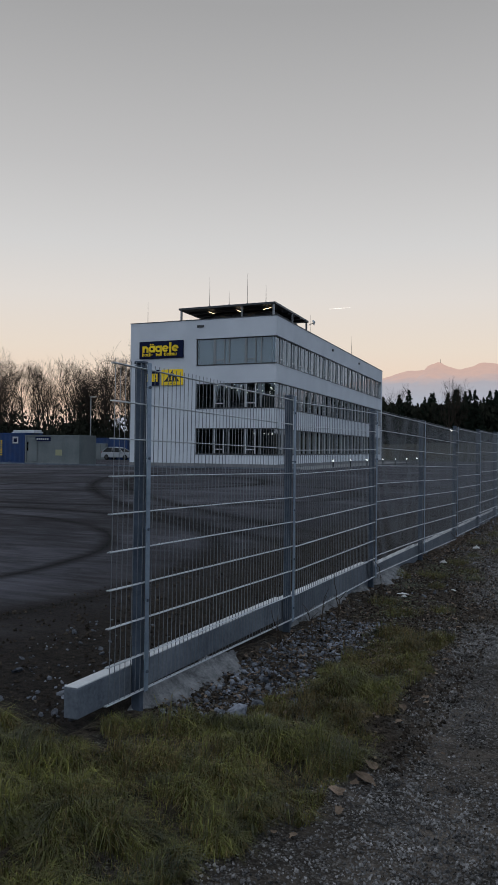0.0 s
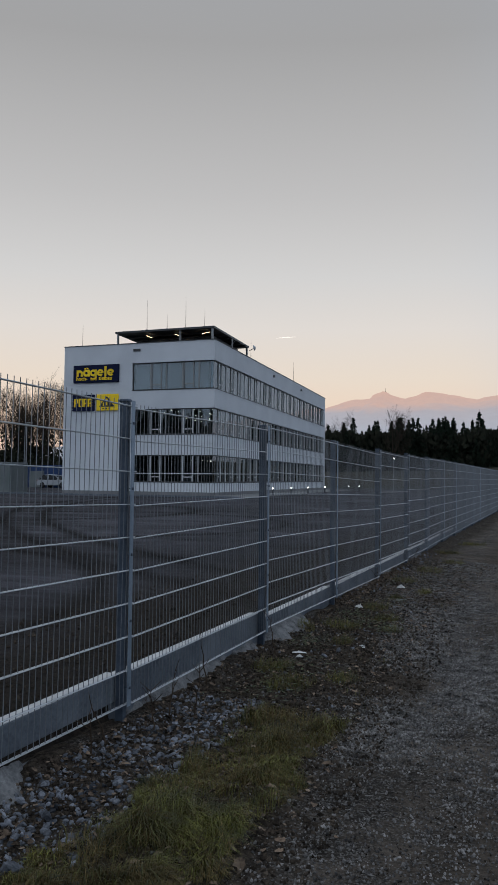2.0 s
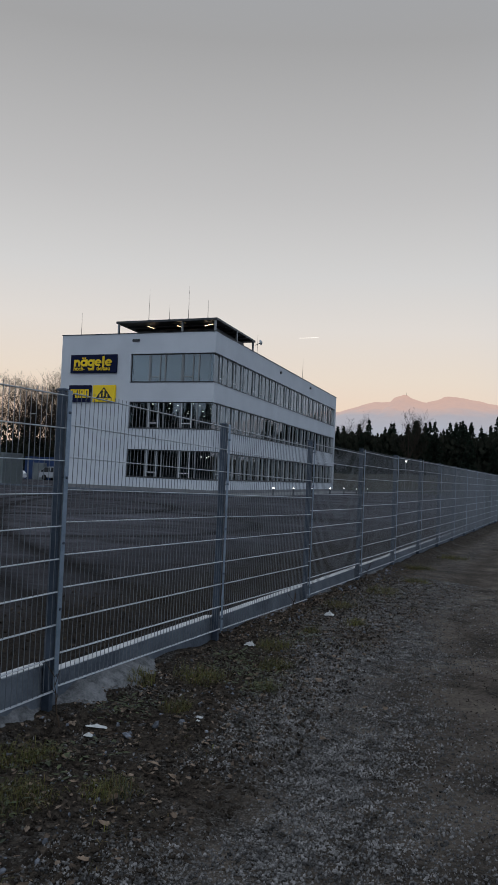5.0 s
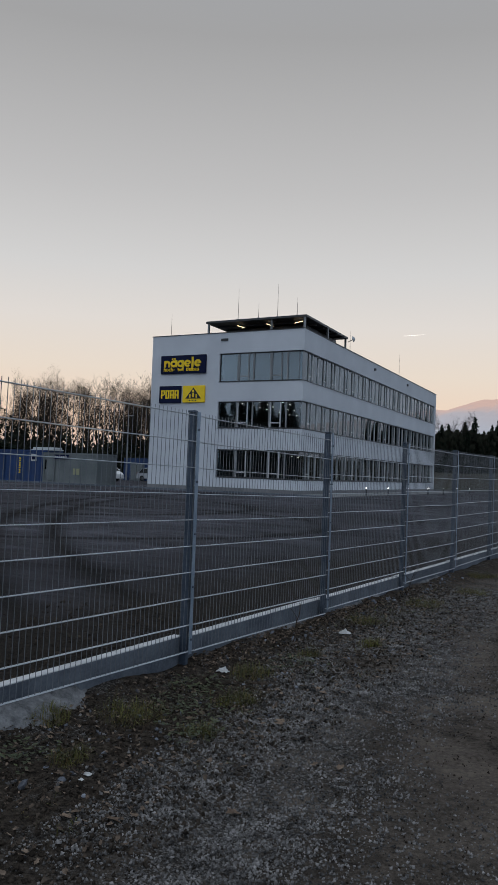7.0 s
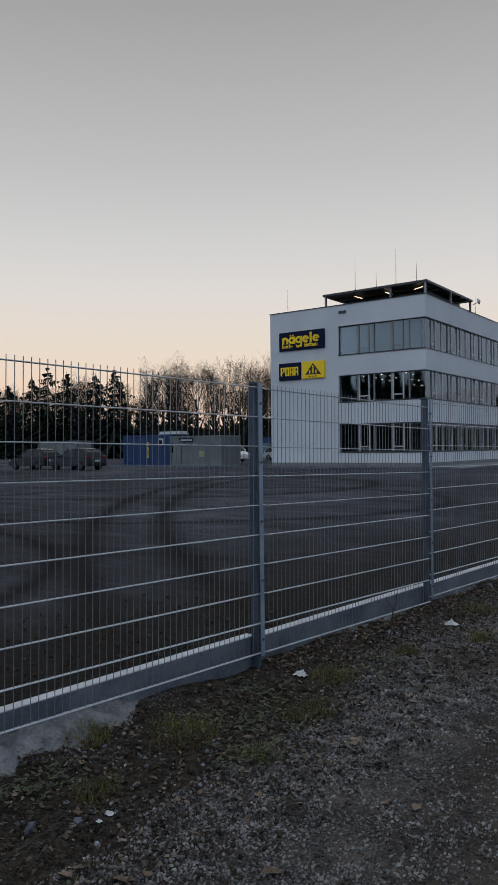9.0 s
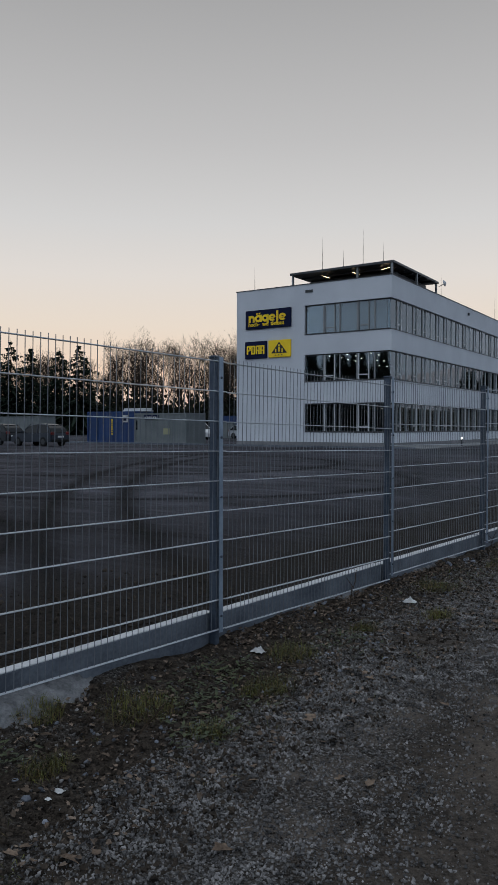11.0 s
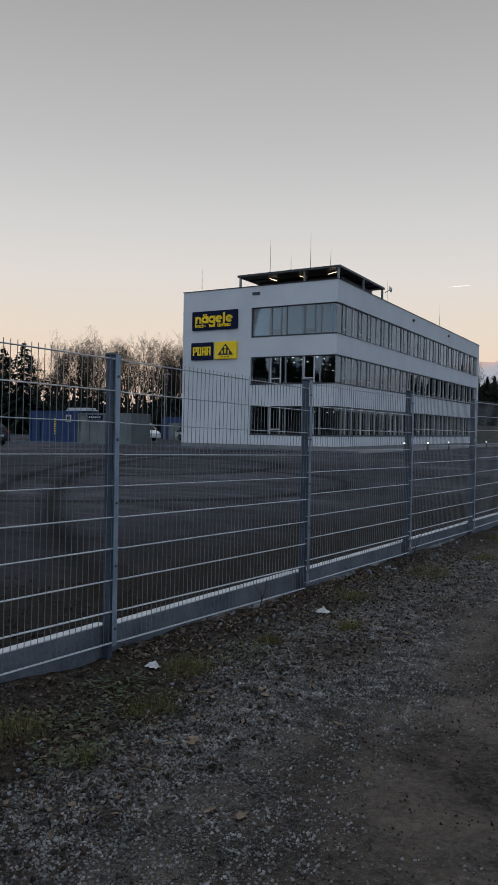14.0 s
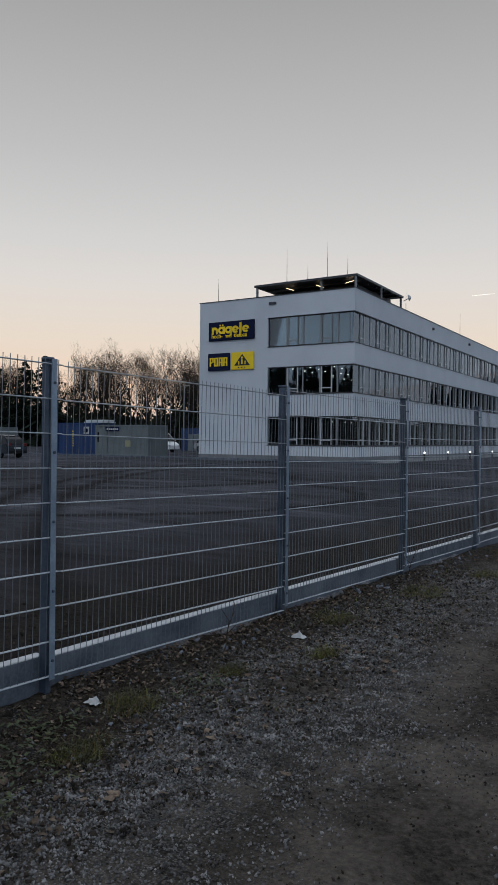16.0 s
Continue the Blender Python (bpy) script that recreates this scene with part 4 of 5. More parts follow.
part("lens", bm, LAMP_BOLLARD, lamp, "lit white lens")
cabinet = thing("utility_cabinet", "pale grey utility cabinet beyond the yard", "cabinet", (-55.5, 80.4, 0.1))
bm = bmesh.new()
box(bm, -0.85, 0.75, -0.3, 0.3, 0, 2.0)
soften(bm, 0.03)
part("body", bm, GREY_STEEL, cabinet)
bm = bmesh.new()
box(bm, -0.03, 0.03, -0.312, -0.302, 0.1, 1.9)
part("door_gap", bm, DARK_METAL, cabinet)


# ---------------------------------------------------------------- trees
def add_tube(V, F, a, b, ra, rb, sides=3):
    d = b - a
    if d.length < 1e-5:
        return
    q = d.to_track_quat("Z", "Y")
    base = len(V)
    for p, r in ((a, ra), (b, rb)):
        for k in range(sides):
            t_ = math.tau * k / sides
            V.append(p + q @ Vector((r * math.cos(t_), r * math.sin(t_), 0)))
    for k in range(sides):
        F.append((base + k, base + (k + 1) % sides, base + sides + (k + 1) % sides, base + sides + k))


def bare_tree_meshes(seed, height, spread):
    rng = random.Random(seed)
    trunk, crown = ([], []), ([], [])

    def grow(p, d, length, r, level):
        V, F = trunk if level < 2 else crown
        n = 4 if level < 2 else 3 if level < 4 else 2
        pts = [p]
        for i in range(n):
            d = (d + Vector((rng.uniform(-1, 1), rng.uniform(-1, 1), rng.uniform(-0.3, 0.6))) * (0.10 + 0.05 * level)).normalized()
            q = pts[-1] + d * (length / n)
            add_tube(V, F, pts[-1], q, r * (1 - 0.6 * i / n), r * (1 - 0.6 * (i + 1) / n), 6 if level == 0 else 4 if level < 3 else 3)
            pts.append(q)
        if level >= 5:
            return
        kids = (9, 6, 5, 4, 3)[level]
        for k in range(kids):
            f = rng.uniform(0.30 if level else 0.25, 1.0)
            i = min(n - 1, int(f * n))
            start = pts[i].lerp(pts[i + 1], f * n - i)
            out = Vector((rng.uniform(-1, 1), rng.uniform(-1, 1), 0)).normalized()
            up = (1.25 if level == 0 else 0.8) / spread
            nd = (out * 0.85 + d * 0.75 + Vector((0, 0, up))).normalized()
            grow(start, nd, length * rng.uniform(0.42, 0.62) * (1.0 if level else 1.0), max(0.0065, r * (1 - 0.6 * f) * 0.55), level + 1)

    grow(Vector((0, 0, -0.3)), Vector((0, 0, 1)), height * 0.62, height * 0.0155, 0)
    return trunk, crown


def bare_tree(seed, height, spread, at):
    trunk, crown = bare_tree_meshes(seed, height, spread)
    tree = thing("bare_tree", "leafless deciduous tree with fine upright twigs", "tree", at, group="trees behind the yard")
    mesh_part("trunk", trunk[0], trunk[1], BARK, tree)
    mesh_part("crown", crown[0], crown[1], BARK, tree, "fine bare twigs")
    return tree


def conifer_mesh(seed, height, width, sparse=1.0):
    """Whorls of drooping boughs, each a fan of ragged needle tufts."""
    rng = random.Random(seed)
    V, F = [], []
    z = height * 0.10
    while z < height * 0.985:
        f = z / height
        reach = width * 1.25 * (1 - f) ** 1.05 + 0.10
        for b in range(rng.randint(7, 10)):
            if rng.random() > sparse:
                continue
            a = rng.uniform(0, math.tau)
            r_ = reach * rng.uniform(0.5, 1.2)
            c, s_ = math.cos(a), math.sin(a)
            drop = rng.uniform(0.05, 0.38) * r_
            z0 = z + rng.uniform(-0.2, 0.2)
            base = len(V)
            hw = 0.05 + 0.05 * r_
            V += [(-hw * s_, hw * c, z0), (hw * s_, -hw * c, z0 - 0.05), (c * r_, s_ * r_, z0 - drop)]
            F.append((base, base + 1, base + 2))
            for i in range(6):
                u = rng.uniform(0.15, 0.95)
                px, py, pz = c * r_ * u, s_ * r_ * u, z0 - drop * u
                l = (0.28 + 0.32 * r_ * (1 - u)) * rng.uniform(0.6, 1.2)
                sa = a + rng.choice((-1, 1)) * rng.uniform(0.5, 1.1)
                base = len(V)
                w = 0.10 + 0.10 * l
                V += [(px + w * c, py + w * s_, pz + 0.05), (px - w * c, py - w * s_, pz + 0.05), (px + l * math.cos(sa), py + l * math.sin(sa), pz - rng.uniform(0.0, 0.5) * l)]
                F.append((base, base + 1, base + 2))
                V += [(px + w * c, py + w * s_, pz), (px - w * c, py - w * s_, pz), (px + rng.uniform(-0.1, 0.1), py + rng.uniform(-0.1, 0.1), pz - rng.uniform(0.25, 0.6))]
                F.append((base + 3, base + 4, base + 5))
        z += height * rng.uniform(0.018, 0.030)
    base = len(V)
    V += [(-0.06, 0, height * 0.95), (0.06, 0, height * 0.95), (0, 0, height * 1.02), (0, -0.06, height * 0.95), (0, 0.06, height * 0.95)]
    F += [(base, base + 1, base + 2), (base + 3, base + 4, base + 2)]
    return V, F


def conifer(seed, height, width, at, sparse=1.0):
    V, F = conifer_mesh(seed, height, width, sparse)
    tree = thing("conifer", "dark evergreen conifer with ragged drooping boughs", "tree", at, group="trees behind the yard")
    TV, TF = [], []
    add_tube(TV, TF, Vector((0, 0, -0.3)), Vector((0, 0, height * 0.97)), height * 0.014, 0.02, 8)
    mesh_part("trunk", TV, TF, BARK, tree)
    mesh_part("crown", V, F, NEEDLES, tree)
    return tree


kinds = [bare_tree(11 + i, h, s, at) for i, (h, s, at) in enumerate((
    (16.5, 1.0, (-88.5, 100.0, 0)), (15.0, 1.15, (-82.0, 103.0, 0)), (15.5, 0.95, (-75.5, 101.0, 0)), (14.0, 1.1, (-69.5, 102.0, 0)), (15.5, 1.3, (-63.0, 106.0, 0))))]
rng = random.Random(21)
for i in range(44):
    x = -150 + i * 2.35 + rng.uniform(-1.2, 1.2)
    y = 100 + rng.uniform(-2, 16)
    k = rng.randrange(5)
    sc = rng.uniform(0.96, 1.1) * (0.95 if x < -93 else 1.0)
    o = copy_thing(kinds[k], pose(x, y, 0, 0, 0, rng.uniform(0, 360)))
    o.scale = (sc, sc, sc)
big = copy_thing(kinds[0], pose(-34.0, 196.0, 0, 0, 0, 40))
big.scale = (1.18, 1.18, 1.18)
for x, y, sc in ((-60, 212, 1.2), (-56, 214, 1.1), (-51.5, 210, 1.25), (-63, 209, 1.3), (-66, 213, 1.2), (-70, 214, 1.25), (-75, 215, 1.2)):
    o = copy_thing(kinds[int(x * -1) % 5], pose(x, y, 0, 0, 0, x * 31 % 360))
    o.scale = (sc, sc, sc)
for i, (x, y, h, w) in enumerate(((-115.2, 95, 16.8, 4.6), (-110.6, 95.5, 15.4, 3.2), (-102.4, 95, 14.6, 3.6), (-97.7, 95, 14.8, 5.4), (-121, 96, 15.0, 4.0), (-127, 95, 14.0, 3.6), (-133, 96, 15.5, 4.2), (-106.0, 97, 10.5, 2.4))):
    conifer(50 + i, h, w * 2.5, (x, y, 0), 0.55)

# dark undergrowth and ivy below the bare trees
rng = random.Random(8)
V, F = [], []
for i in range(60000):
    x = rng.uniform(-165, -38)
    y = rng.uniform(95.5, 108)
    top = 4.0 + 3.0 * noise.noise((x * 0.16, 1.7, 0.0)) + 2.2 * noise.noise((x * 0.55, 7.7, 0.0)) + (1.2 if x < -92 else 0.0)
    z = top * rng.random() ** 0.75
    if rng.random() < 0.05:
        z = top + 3.2 * rng.random() ** 1.6
    s_ = rng.uniform(0.10, 0.34)
    a, b = rng.uniform(0, math.tau), rng.uniform(-0.8, 0.8)
    base = len(V)
    ca, sa = math.cos(a) * s_, math.sin(a) * s_
    V += [(x - ca, y - sa, z - s_ * b), (x + ca, y + sa, z + s_ * b), (x + rng.uniform(-0.3, 0.3), y + rng.uniform(-0.3, 0.3), z + s_ * 1.3), (x + rng.uniform(-0.2, 0.2), y, z - s_)]
    F += [(base, base + 1, base + 2), (base, base + 3, base + 1)]
tagged(mesh_part("undergrowth", V, F, IVY), "dark leafy undergrowth and ivy below the bare trees", "undergrowth", kind="stuff")

# far conifer wood
protos = [np.array(conifer_mesh(90 + i, 1.0 * h, w)[0]) for i, (h, w) in enumerate(((19, 5.2), (17, 4.6), (18, 6.0)))]
pfaces = [np.array(conifer_mesh(90 + i, 1.0 * h, w)[1]) for i, (h, w) in enumerate(((19, 5.2), (17, 4.6), (18, 6.0)))]
VV, FF, base = [], [], 0
rng = random.Random(33)
for i in range(174):
    row = i % 3
    x = -84 + (i // 3) * 1.55 + rng.uniform(-1.3, 1.3)
    y = 206 + row * 8 + rng.uniform(-3, 3)
    k = rng.randrange(3)
    sc = rng.uniform(0.66, 1.07) * (0.93 + 0.03 * row) * (1.0 + 0.0016 * max(0.0, x + 50))
    a = rng.uniform(0, math.tau)
    P = protos[k] * sc
    R = np.array(((math.cos(a), -math.sin(a), 0), (math.sin(a), math.cos(a), 0), (0, 0, 1)))
    VV.append(P @ R.T + (x, y, -0.5))
    FF.append(pfaces[k] + base)
    base += len(P)
wood = mesh_part("conifer_wood", np.concatenate(VV).tolist(), np.concatenate(FF).tolist(), NEEDLES)
tagged(wood, "dark far wood of dense conifers", "wood", kind="stuff")
# unseen wood added behind the walk, to darken what windows and cars mirror
for x in (-250.0, -150.0, -45.0):
    o = new("conifer_wood", wood.data)
    o.matrix_basis = Matrix.LocRotScale((x, 112.0, 0), Euler((0, 0, math.pi)), (1, 1, 1.42))
    tagged(o, "unseen dark conifer wood added behind the track for reflections", "wood", kind="stuff")
V, F = [], []
rng = random.Random(12)
for i in range(32000):
    x, y = rng.uniform(-92, 5), rng.uniform(203, 226)
    z = rng.uniform(0, 13.5 + 1.5 * noise.noise((x * 0.2, 0.3, 0.9)))
    s_ = rng.uniform(0.25, 0.6)
    a = rng.uniform(0, math.tau)
    base = len(V)
    V += [(x - s_ * math.cos(a), y - s_ * math.sin(a), z), (x + s_ * math.cos(a), y + s_ * math.sin(a), z + rng.uniform(-0.4, 0.4)), (x, y, z + s_ * 1.4), (x, y, z - s_)]
    F += [(base, base + 1, base + 2), (base, base + 3, base + 1)]
tagged(mesh_part("undergrowth", V, F, IVY), "dark undergrowth between the far conifers", "undergrowth", kind="stuff")
# low earth bank in front of the wood
bm = bmesh.new()
n = 40
prev = None
for i in range(n + 1):
    x = -95 + 140 * i / n
    h = 3.4 + 0.8 * noise.noise((x * 0.05, 2.0, 0.0)) + max(0, (x + 30) * 0.05)
    row = [bm.verts.new((x, y, z)) for y, z in ((150, -0.2), (172, h * 0.55), (192, h), (230, h * 1.1))]
    if prev:
        for k in range(3):
            bm.faces.new((prev[k], row[k], row[k + 1], prev[k + 1]))
    prev = row
BANK = surface("dark_autumn_bank", (0.022, 0.022, 0.016), (0.055, 0.05, 0.036), 0.06, 0.8, 0.95, 0, 0.5, 0.3)
tagged(part("bank", bm, BANK, smooth=True), "low dark grassy bank in front of the wood", "bank", kind="structure")

# ---------------------------------------------------------------- far mountains with the last sun painted in, and a vapour trail
m_, nt_, bs_ = nodes_of("far_mountain_sun_glow")
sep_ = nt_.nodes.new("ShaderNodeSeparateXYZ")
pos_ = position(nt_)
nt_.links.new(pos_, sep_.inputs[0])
# emission by height paints pink sunlight on the tops and bluish haze below
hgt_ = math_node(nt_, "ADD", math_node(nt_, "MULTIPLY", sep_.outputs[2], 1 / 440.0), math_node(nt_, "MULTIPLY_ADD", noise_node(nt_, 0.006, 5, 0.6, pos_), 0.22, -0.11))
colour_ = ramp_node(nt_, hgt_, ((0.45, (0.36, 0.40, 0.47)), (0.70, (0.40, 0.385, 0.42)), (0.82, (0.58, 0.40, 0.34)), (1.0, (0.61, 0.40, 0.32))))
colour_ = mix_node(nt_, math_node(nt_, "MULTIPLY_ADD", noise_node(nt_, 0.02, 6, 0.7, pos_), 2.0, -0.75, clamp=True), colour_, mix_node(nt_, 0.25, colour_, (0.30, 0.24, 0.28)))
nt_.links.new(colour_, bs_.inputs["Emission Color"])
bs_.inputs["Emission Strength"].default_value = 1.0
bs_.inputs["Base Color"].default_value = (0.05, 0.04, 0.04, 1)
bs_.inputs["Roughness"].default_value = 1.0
RIDGE = ((-2600, 180), (-1900, 260), (-1450, 330), (-1250, 360), (-1120, 349), (-960, 397), (-855, 402), (-835, 428), (-788, 438), (-741, 417), (-680, 397), (-590, 427), (-530, 427), (-413, 402), (-336, 387), (-302, 397), (-120, 420), (200, 380), (700, 300), (1600, 200))
V, F = [], []
cols, rows_ = 260, 14
for j in range(rows_ + 1):
    f = j / rows_
    for i in range(cols + 1):
        x = -2600 + 4200 * i / cols
        k = max(q for q in range(len(RIDGE) - 1) if RIDGE[q][0] <= x)
        (xa, za), (xb, zb_) = RIDGE[k], RIDGE[k + 1]
        top = za + (zb_ - za) * (x - xa) / (xb - xa) + 5 * noise.noise((x * 0.02, 0, 0)) + 3 * noise.noise((x * 0.06, 3, 0))
        relief = noise.noise((x * 0.006, f * 3.0, 4.0)) * 60 * f * (1 - f)
        V.append((x, 3000 + 1000 * f, top * f ** 0.8 + relief - 4 * (1 - f)))
for j in range(rows_):
    for i in range(cols):
        b0 = j * (cols + 1) + i
        F.append((b0, b0 + 1, b0 + cols + 2, b0 + cols + 1))
tagged(mesh_part("backdrop", V, F, m_, smooth=True), "far mountain ridge with pink evening sun painted in as glow", "mountain", kind="structure")
mast = bmesh.new()
tube(mast, (-776, 3995, 425), (-776, 3995, 452), 0.9, 0.5, 6)
tagged(part("summit_mast", mast, BARK), "thin dark mast on the far summit", "mast")
# the trail's sunlight is its own emission
trail = bmesh.new()
tube(trail, (-1420, 4200, 770.3), (-1360, 4200, 770.8), 0.8, 1.8, 6)
tube(trail, (-1360, 4200, 770.8), (-1301, 4200, 771.5), 1.8, 0.7, 6)
tagged(part("vapour_trail", trail, glow("vapour_sun_glow", (1.0, 0.90, 0.78), 0.85)), "short bright vapour trail in the evening sky", "vapour trail", kind="structure")

# ---------------------------------------------------------------- spilled concrete at the foot of the plinth
def spill(y0, y1, reach, high, seed):
    """A lumpy tongue of set concrete that leans against the plinth board."""
    rng = random.Random(seed)
    s = thing("concrete_spill", "rough grey lump of set concrete below the plinth", "concrete", (0, 0, 0), group="concrete spills along the plinth")
    V, F = [], []
    n, m = max(8, int((y1 - y0) / 0.03)), 9
    for i in range(n + 1):
        y = y0 + (y1 - y0) * i / n
        e = min(1.0, 4.5 * min(i, n - i) / n + 0.05)
        w = reach * e * (0.72 + 0.5 * noise.noise((y * 3.5, seed, 0.0)) + 0.15 * noise.noise((y * 6.0, seed, 4.0)))
        h = high * (0.55 + 0.45 * e)
        for j in range(m + 1):
            f = j / m
            x = -0.091 + w * f
            z = rise(x, y) - 0.03 + (h - rise(x, y) + 0.03) * (1 - f) ** 0.8
            z += 0.030 * noise.noise((x * 14, y * 14, seed)) + 0.016 * noise.noise((x * 40, y * 40, seed))
            V.append((x, y, z))
    for i in range(n):
        for j in range(m):
            b0 = i * (m + 1) + j
            F.append((b0, b0 + m + 1, b0 + m + 2, b0 + 1))
    mesh_part("lump", V, F, RAW_CONCRETE, s, smooth=True)


for k, (a, b, r, h) in enumerate(((0.10, 1.62, 0.24, 0.16), (2.6, 4.3, 0.12, 0.13), (5.15, 6.45, 0.30, 0.15), (4.3, 5.0, 0.12, 0.10), (8.4, 10.0, 0.10, 0.09), (10.5, 12.2, 0.10, 0.08), (13.0, 14.8, 0.09, 0.08))):
    spill(a, b, r, h, k + 3)


# ---------------------------------------------------------------- grass
def in_grass(x, y):
    """How thick the grass stands at a place, 0 to 1."""
    w = 0.16 * noise.noise((x * 2.1, y * 2.1, 11.0)) + 0.10 * noise.noise((x * 7.0, y * 7.0, 13.0))
    g = 0.0
    if y < 0.55:
        left = -0.75 if y < -0.4 else 0.08
        right = 1.16 + 0.10 * min(0.0, y + 0.2)
        if left + w < x < right + w:
            g = 1.0
        if y > -0.1 and x < 0.35:
            g *= max(0.0, 1 - (y + 0.1) / 0.5)
    lo, hi = 0.44 + 0.05 * y, 1.19
    if -0.2 < y < 3.25 and lo + w < x < hi + w:
        g = max(g, min(1.0, (3.35 - y) / 0.9))
    return g * (0.12 + 0.88 * min(1.0, max(0.0, 0.6 + 1.3 * noise.noise((x * 2.6, y * 2.6, 2.0)) + 1.2 * noise.noise((x * 7.5, y * 7.5, 6.0)))))


TUFTS = ((0.27, 4.37, 0.20), (0.36, 6.36, 0.26), (0.85, 6.32, 0.14), (0.42, 7.72, 0.22), (0.56, 5.54, 0.12), (0.66, 7.1, 0.20), (0.50, 8.6, 0.16),
         (0.30, 10.4, 0.2), (0.75, 9.4, 0.14), (0.45, 12.0, 0.3), (0.7, 13.4, 0.25), (0.10, 5.9, 0.14), (0.55, 3.9, 0.25), (0.9, 4.2, 0.16), (0.35, 15.5, 0.3), (0.6, 18.0, 0.35))


def blades(places, material, name, label, rng, tall=(0.05, 0.19), wide=(0.0009, 0.0022)):
    V, F = [], []
    for x, y, k in places:
        z = rise(x, y) - 0.008
        a = 5.0 * noise.noise((x * 4.0, y * 4.0, 44.0)) + rng.gauss(0, 1.0)
        l = rng.uniform(*tall) * k
        lean = rng.uniform(0.3, 1.35)
        w = rng.uniform(*wide)
        ca, sa = math.cos(a), math.sin(a)
        wx, wy = -sa * w, ca * w
        m1 = (x + ca * l * 0.25 * lean, y + sa * l * 0.25 * lean, z + l * 0.55)
        tip = (x + ca * l * 0.95 * lean, y + sa * l * 0.95 * lean, z + max(0.12, 1.0 - 0.62 * lean) * l)
        b = len(V)
        V += [(x - wx, y - wy, z), (x + wx, y + wy, z), (m1[0] + wx * 0.8, m1[1] + wy * 0.8, m1[2]), (m1[0] - wx * 0.8, m1[1] - wy * 0.8, m1[2]), tip]
        F += [(b, b + 1, b + 2, b + 3), (b + 3, b + 2, b + 4)]
    return tagged(mesh_part(name, V, F, material), label, "grass", kind="stuff")


rng = random.Random(70)
green, straw = [], []
while len(green) + len(straw) < 135000:
    x, y = rng.uniform(-0.95, 1.35), rng.uniform(-2.6, 3.4)
    if rng.random() < in_grass(x, y):
        k = (0.74 + 1.15 * noise.noise((x * 3.2, y * 3.2, 20.0)) + 0.75 * noise.noise((x * 8.0, y * 8.0, 22.0))) * (1.05 if y < 0.3 else 0.8)
        dry = 0.42 + 0.55 * noise.noise((x * 1.7, y * 1.7, 31.0)) + (0.12 if y > 0.4 else 0.0)
        (straw if rng.random() < dry else green).append((x, y, max(0.28, k)))
for cx, cy, r in TUFTS:
    for i in range(int(3000 * r)):
        a, d = rng.uniform(0, math.tau), r * rng.random() ** 0.55 * (0.75 + 0.5 * noise.noise((cx * 9, cy * 9, math.cos(rng.random() * 6))))
        p = (cx + d * math.cos(a), cy + 1.3 * d * math.sin(a), rng.uniform(0.25, 0.95))
        (straw if rng.random() < 0.4 else green).append(p)
for i in range(3600):
    x, y = rng.uniform(0.0, 1.25), rng.uniform(3.0, 14.0)
    if noise.noise((x * 1.9, y * 1.9, 50.0)) > 0.12:
        (straw if rng.random() < 0.6 else green).append((x, y, rng.uniform(0.25, 0.6)))
blades(green, GRASS, "grass", "rough green autumn grass on the verge", rng)
blades(straw, STRAW, "dry_grass", "dry straw-coloured grass among the green", rng, (0.05, 0.15), (0.0008, 0.0019))


# ---------------------------------------------------------------- loose stones
def stones(places, material, name, label, rng, flat=0.8):
    octa = ((1, 0, 0), (-1, 0, 0), (0, 1, 0), (0, -1, 0), (0, 0, 1), (0, 0, -1))
    faces = ((0, 2, 4), (2, 1, 4), (1, 3, 4), (3, 0, 4), (2, 0, 5), (1, 2, 5), (3, 1, 5), (0, 3, 5))
    V, F = [], []
    turns = [Euler((rng.uniform(0, 6.3), rng.uniform(0, 6.3), rng.uniform(0, 6.3))).to_matrix() for i in range(64)]
    for x, y, s in places:
        z = rise(x, y) + s * 0.28
        q = turns[rng.randrange(64)]
        b = len(V)
        for p in octa:
            w = q @ Vector((p[0] * s * rng.uniform(0.7, 1.3), p[1] * s * rng.uniform(0.6, 1.05), p[2] * s * flat * rng.uniform(0.7, 1.1)))
            V.append((x + w.x, y + w.y, z + w.z))
        F += [tuple(b + i for i in f) for f in faces]
    return tagged(mesh_part(name, V, F, material), label, "gravel", kind="stuff")


def rubble(places, rng):
    """Larger broken stones with more faces."""
    bm = bmesh.new()
    bmesh.ops.create_icosphere(bm, subdivisions=1, radius=1.0)
    P = [v.co.copy() for v in bm.verts]
    Q = [tuple(v.index for v in f.verts) for f in bm.faces]
    bm.free()
    V, F = [], []
    for x, y, s in places:
        z = rise(x, y) + s * 0.2
        q = Euler((rng.uniform(0, 6), rng.uniform(0, 6), rng.uniform(0, 6))).to_quaternion()
        sx, sy, sz = s * rng.uniform(0.8, 1.4), s * rng.uniform(0.6, 1.0), s * rng.uniform(0.4, 0.8)
        b = len(V)
        for p in P:
            w = q @ Vector((p.x * sx * rng.uniform(0.8, 1.15), p.y * sy * rng.uniform(0.8, 1.15), p.z * sz * rng.uniform(0.8, 1.15)))
            V.append((x + w.x, y + w.y, z + w.z * 0.75))
        F += [tuple(b + i for i in f) for f in Q]
    return tagged(mesh_part("rubble", V, F, RUBBLE), "broken grey limestone rubble on the verge", "rubble", kind="stuff")


def swing(y):
    """How far the track has swung towards the fence."""
    return 0.21 * min(4.2, max(0.0, y - 5.2))


